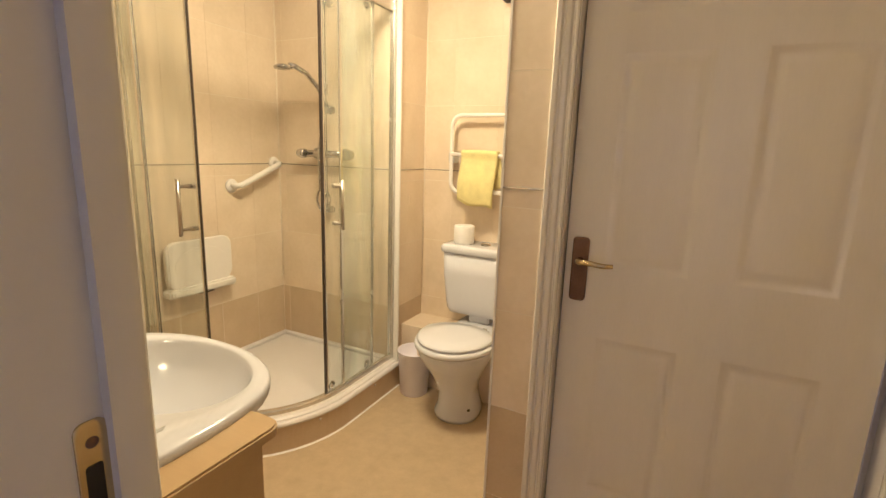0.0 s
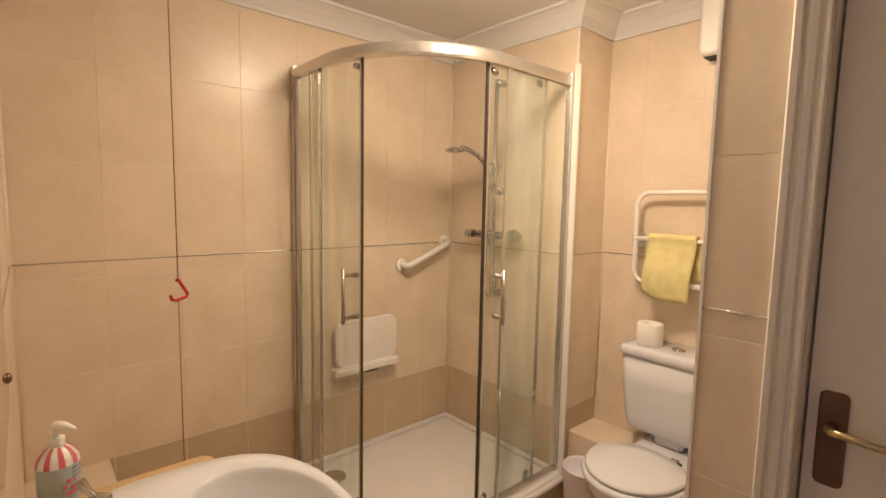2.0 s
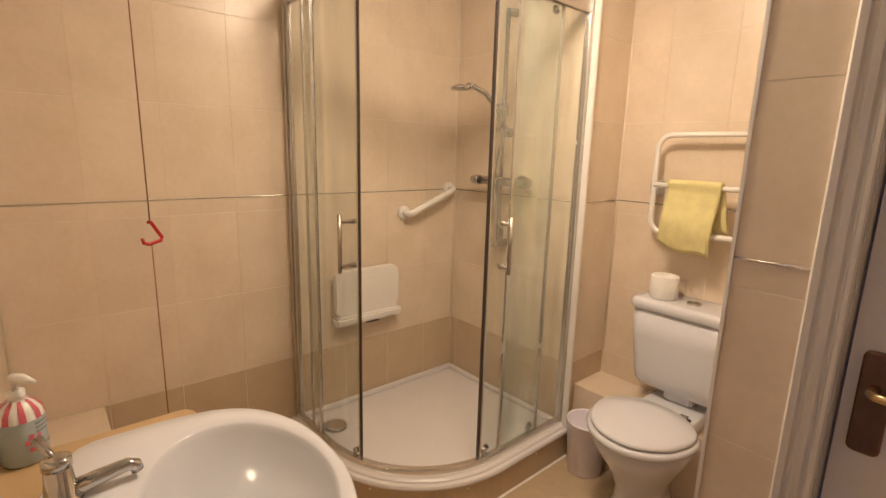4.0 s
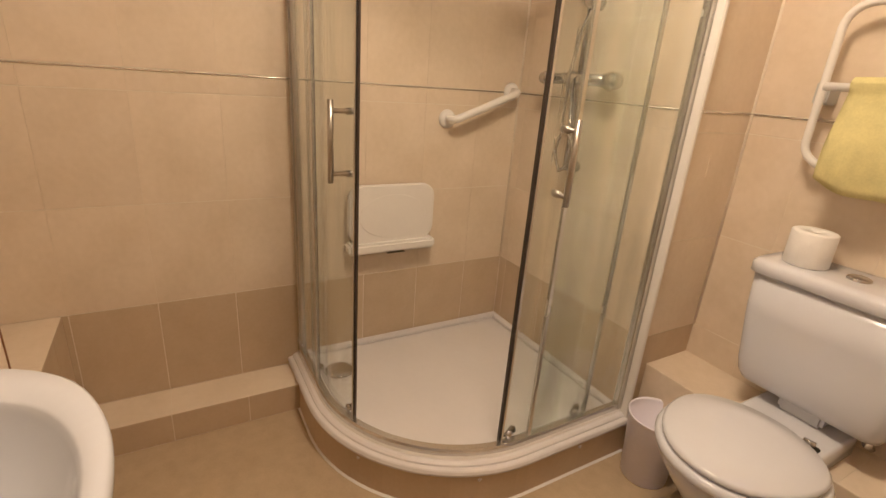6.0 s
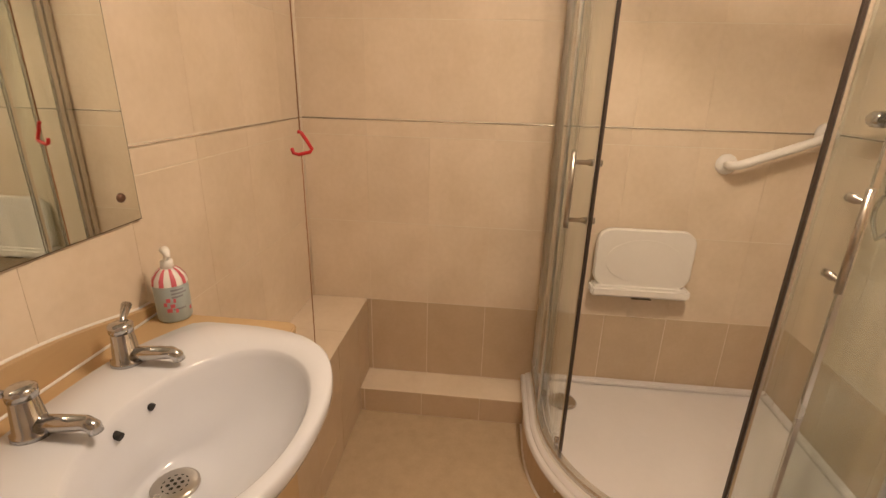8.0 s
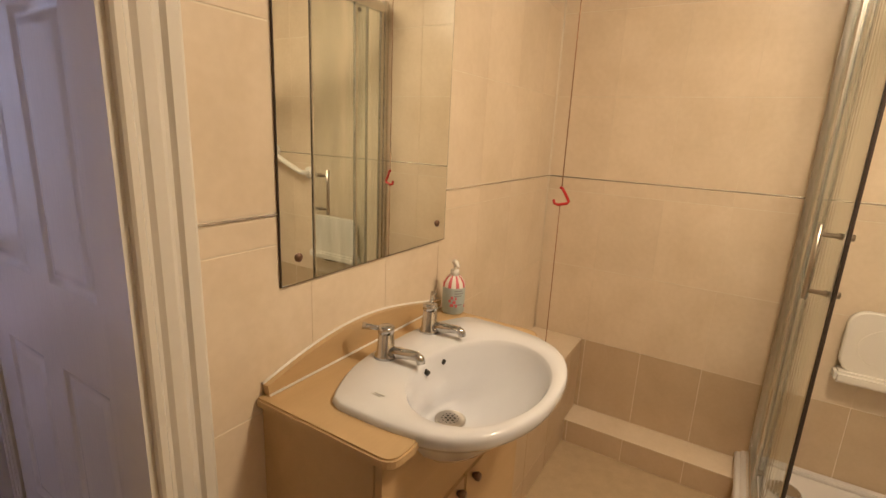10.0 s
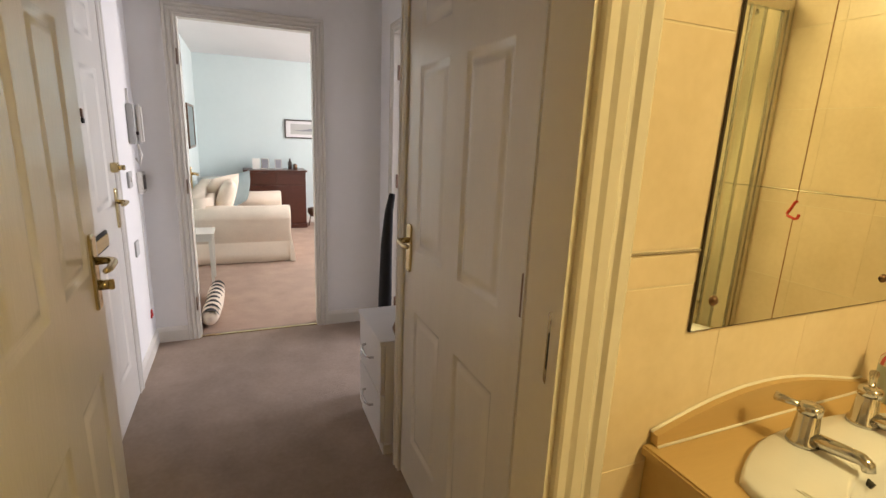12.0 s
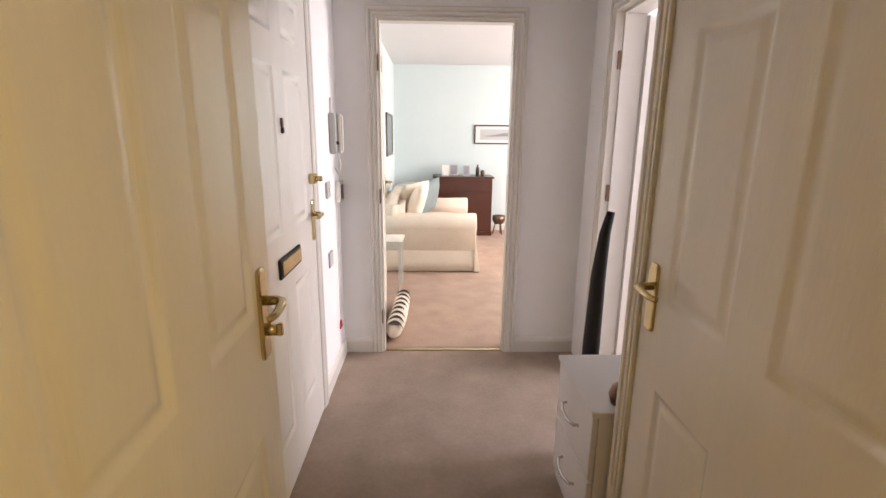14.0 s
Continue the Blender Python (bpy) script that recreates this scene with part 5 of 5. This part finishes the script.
for y in (-0.27, 0.27):
    c = part("seat_cushion", cushion(0.75, 0.53, 0.17), LINEN, sofa)
    c.matrix_local = pose(-0.12, y, 0.37)
    c = part("back_cushion", cushion(0.52, 0.45, 0.18), LINEN, sofa)
    c.matrix_local = pose(0.16, y, 0.60, 0, 72, 0)
part("skirt_pleat", loft([[(-0.530, 0.69, 0.012), (-0.47, 0.69, 0.012), (-0.47, 0.765, 0.012), (-0.530, 0.765, 0.012)], [(-0.488, 0.71, 0.31), (-0.48, 0.71, 0.31), (-0.48, 0.718, 0.31), (-0.488, 0.718, 0.31)]], smooth=False), LINEN, sofa)
pl = obj("cushion", cushion(0.45, 0.45, 0.15), CUSHG, label="grey green cushion leaning on the sofa back", category="cushion")
pl.matrix_world = pose(0.15, -5.66, 0.66, 68, 14, 48)
pl = obj("cushion", cushion(0.46, 0.46, 0.16), LINEN, label="cream cushion on the slip-covered sofa", category="cushion")
pl.matrix_world = pose(0.30, -5.42, 0.66, 66, 6, 50)

tb = thing("side_table", "small white painted side table on carpet", "side table", (0.46, -4.19, 0))
part("tabletop", boxes((-0.13, 0.13, -0.16, 0.16, 0.455, 0.475), bev=0.004), GLOSS, tb)
for x in (-0.10, 0.10):
    for y in (-0.13, 0.13):
        part("leg", loft([[(x + a * 0.011, y + b * 0.011, 0.0) for a, b in ((-1, -1), (1, -1), (1, 1), (-1, 1))], [(x + a * 0.017, y + b * 0.017, 0.455) for a, b in ((-1, -1), (1, -1), (1, 1), (-1, 1))]], smooth=False), GLOSS, tb)
part("apron", boxes((-0.10, 0.10, -0.135, -0.120, 0.40, 0.4549)), GLOSS, tb)
part("apron", boxes((-0.10, 0.10, 0.120, 0.135, 0.40, 0.4549)), GLOSS, tb)

ex = thing("draught_excluder", "cream draught excluder cushion with dark half-moon print", "draught excluder", (0.335, -2.93, 0.065), rz=-92)
rr = [0.02, 0.055, 0.063, 0.065, 0.064, 0.063, 0.064, 0.065, 0.063, 0.055, 0.02]
part("bolster", tube([(0.86 * k / 10, 0.004 * math.sin(k), 0) for k in range(11)], rr, 20), LINEN, ex, smooth=True)
for k in range(8):
    xx = 0.07 + k * 0.098
    bm = bmesh.new()
    A, B = [], []
    for j in range(9):
        a = radians(20 + 130 * j / 8)
        y, z = -0.0655 * math.cos(a), 0.0655 * math.sin(a)
        w = 0.048 * math.sin(math.pi * (j + 0.3) / 8.6)
        A.append(bm.verts.new((xx - 0.006, y, z)))
        B.append(bm.verts.new((xx + max(0.004, w), y, z)))
    for j in range(8):
        bm.faces.new((A[j], A[j + 1], B[j + 1], B[j]))
    part("print_moon", bm, BLACK, ex)

side = thing("sideboard", "dark mahogany cupboard against the mint wall", "cabinet", (-0.37, -6.79, 0))
part("carcass", boxes((-0.405, 0.405, -0.20, 0.19, 0.06, 0.81)), DARKWOOD, side)
part("top", boxes((-0.43, 0.43, -0.215, 0.22, 0.811, 0.836), bev=0.006), DARKWOOD, side)
part("plinth", boxes((-0.415, 0.415, -0.20, 0.205, 0.0, 0.059), bev=0.004), DARKWOOD, side)
for x0, x1 in ((-0.40, -0.004), (0.004, 0.40)):
    dd = part("door", boxes((x0 + 0.005, x1 - 0.005, 0.191, 0.209, 0.075, 0.62), bev=0.003), DARKWOOD, side)
    part("door_panel", boxes((x0 + 0.06, x1 - 0.06, 0.2095, 0.214, 0.14, 0.56), bev=0.002), DARKWOOD, dd)
    part("drawer", boxes((x0 + 0.005, x1 - 0.005, 0.191, 0.209, 0.64, 0.80), bev=0.003), DARKWOOD, side)
for nm, x, w, h, m, l, c in (("photo_frame", -0.12, 0.10, 0.15, PLASTIC, "white framed card standing on the sideboard", "card"), ("photo_frame", -0.24, 0.11, 0.15, ALU, "silver framed photo on the sideboard", "photo frame"),
                             ("photo_frame", -0.42, 0.10, 0.145, GREYP, "grey photo frame leaning on the sideboard", "photo frame")):
    fr = thing(nm, l, c, (x, -6.78, 0.836))
    part("frame", boxes((-w / 2, w / 2, -0.008, 0.008, 0, h)), m, fr).matrix_local = pose(0, 0, 0, 10, 0, 0)
    part("picture", boxes((-w / 2 + 0.014, w / 2 - 0.014, 0.0085, 0.0095, 0.014, h - 0.014)), SHADOWART if m != PLASTIC else PLASTIC, fr).matrix_local = pose(0, 0, 0, 10, 0, 0)
obj("bottle", lathe([(0, 0), (0.027, 0), (0.028, 0.10), (0.012, 0.125), (0.012, 0.155), (0, 0.156)], 18, (-0.58, -6.78, 0.836)), SEAL, label="dark slim bottle on the sideboard", category="bottle", smooth=True)
obj("jar", lathe([(0, 0), (0.03, 0), (0.032, 0.06), (0.02, 0.08), (0, 0.082)], 18, (-0.65, -6.77, 0.836)), BRONZE, label="small dark jar on the sideboard", category="jar", smooth=True)

pic = thing("picture", "black framed seascape print on the mint wall", "picture", (-0.885, -7.02, 1.275))
part("frame", boxes((-0.345, 0.345, 0.001, 0.02, 0, 0.018), (-0.345, 0.345, 0.001, 0.02, 0.252, 0.27), (-0.345, -0.327, 0.001, 0.02, 0.018, 0.252), (0.327, 0.345, 0.001, 0.02, 0.018, 0.252)), SEAL, pic)
part("print", boxes((-0.327, 0.327, 0.001, 0.008, 0.018, 0.252)), DULLW, pic)
part("print_strip", boxes((-0.26, 0.26, 0.0082, 0.0088, 0.06, 0.21)), GREYP, pic)
part("print_ship", loft([[(-0.20, 0.009, 0.115), (0.10, 0.009, 0.105), (0.24, 0.009, 0.118), (0.10, 0.009, 0.122), (-0.10, 0.009, 0.16), (-0.20, 0.009, 0.15)], [(-0.20, 0.0095, 0.115), (0.10, 0.0095, 0.105), (0.24, 0.0095, 0.118), (0.10, 0.0095, 0.122), (-0.10, 0.0095, 0.16), (-0.20, 0.0095, 0.15)]], smooth=False), SHADOWART, pic)
wf = thing("wall_frame", "gold framed picture on the living room side wall", "picture", (0.62, -6.1, 1.14))
part("frame", boxes((-0.02, -0.001, -0.40, 0.40, 0, 0.025), (-0.02, -0.001, -0.40, 0.40, 0.485, 0.51), (-0.02, -0.001, -0.40, -0.375, 0.025, 0.485), (-0.02, -0.001, 0.375, 0.40, 0.025, 0.485)), BRONZE, wf)
part("print", boxes((-0.010, -0.001, -0.375, 0.375, 0.025, 0.485)), CUSHG, wf)
pot = thing("metal_pot", "dark metal pot on short legs beside the sideboard", "pot", (-0.90, -6.72, 0))
part("bowl", lathe([(0, 0.14), (0.06, 0.15), (0.095, 0.21), (0.09, 0.27), (0.075, 0.275), (0, 0.24)], 22), BRONZE, pot, smooth=True)
for k in range(3):
    a = k * 2.094
    part("leg", tube([(0.05 * math.cos(a), 0.05 * math.sin(a), 0.16), (0.08 * math.cos(a), 0.08 * math.sin(a), 0.0)], 0.010, 8), BRONZE, pot, smooth=True)
st = obj("round_table", lathe([(0, 0), (0.14, 0), (0.14, 0.02), (0.02, 0.04), (0.02, 0.70), (0.22, 0.71), (0.22, 0.73), (0, 0.73)], 28, (0.36, -6.62, 0)), GLOSS, label="pale round lamp table behind the sofa", category="side table")

lay_tiles()
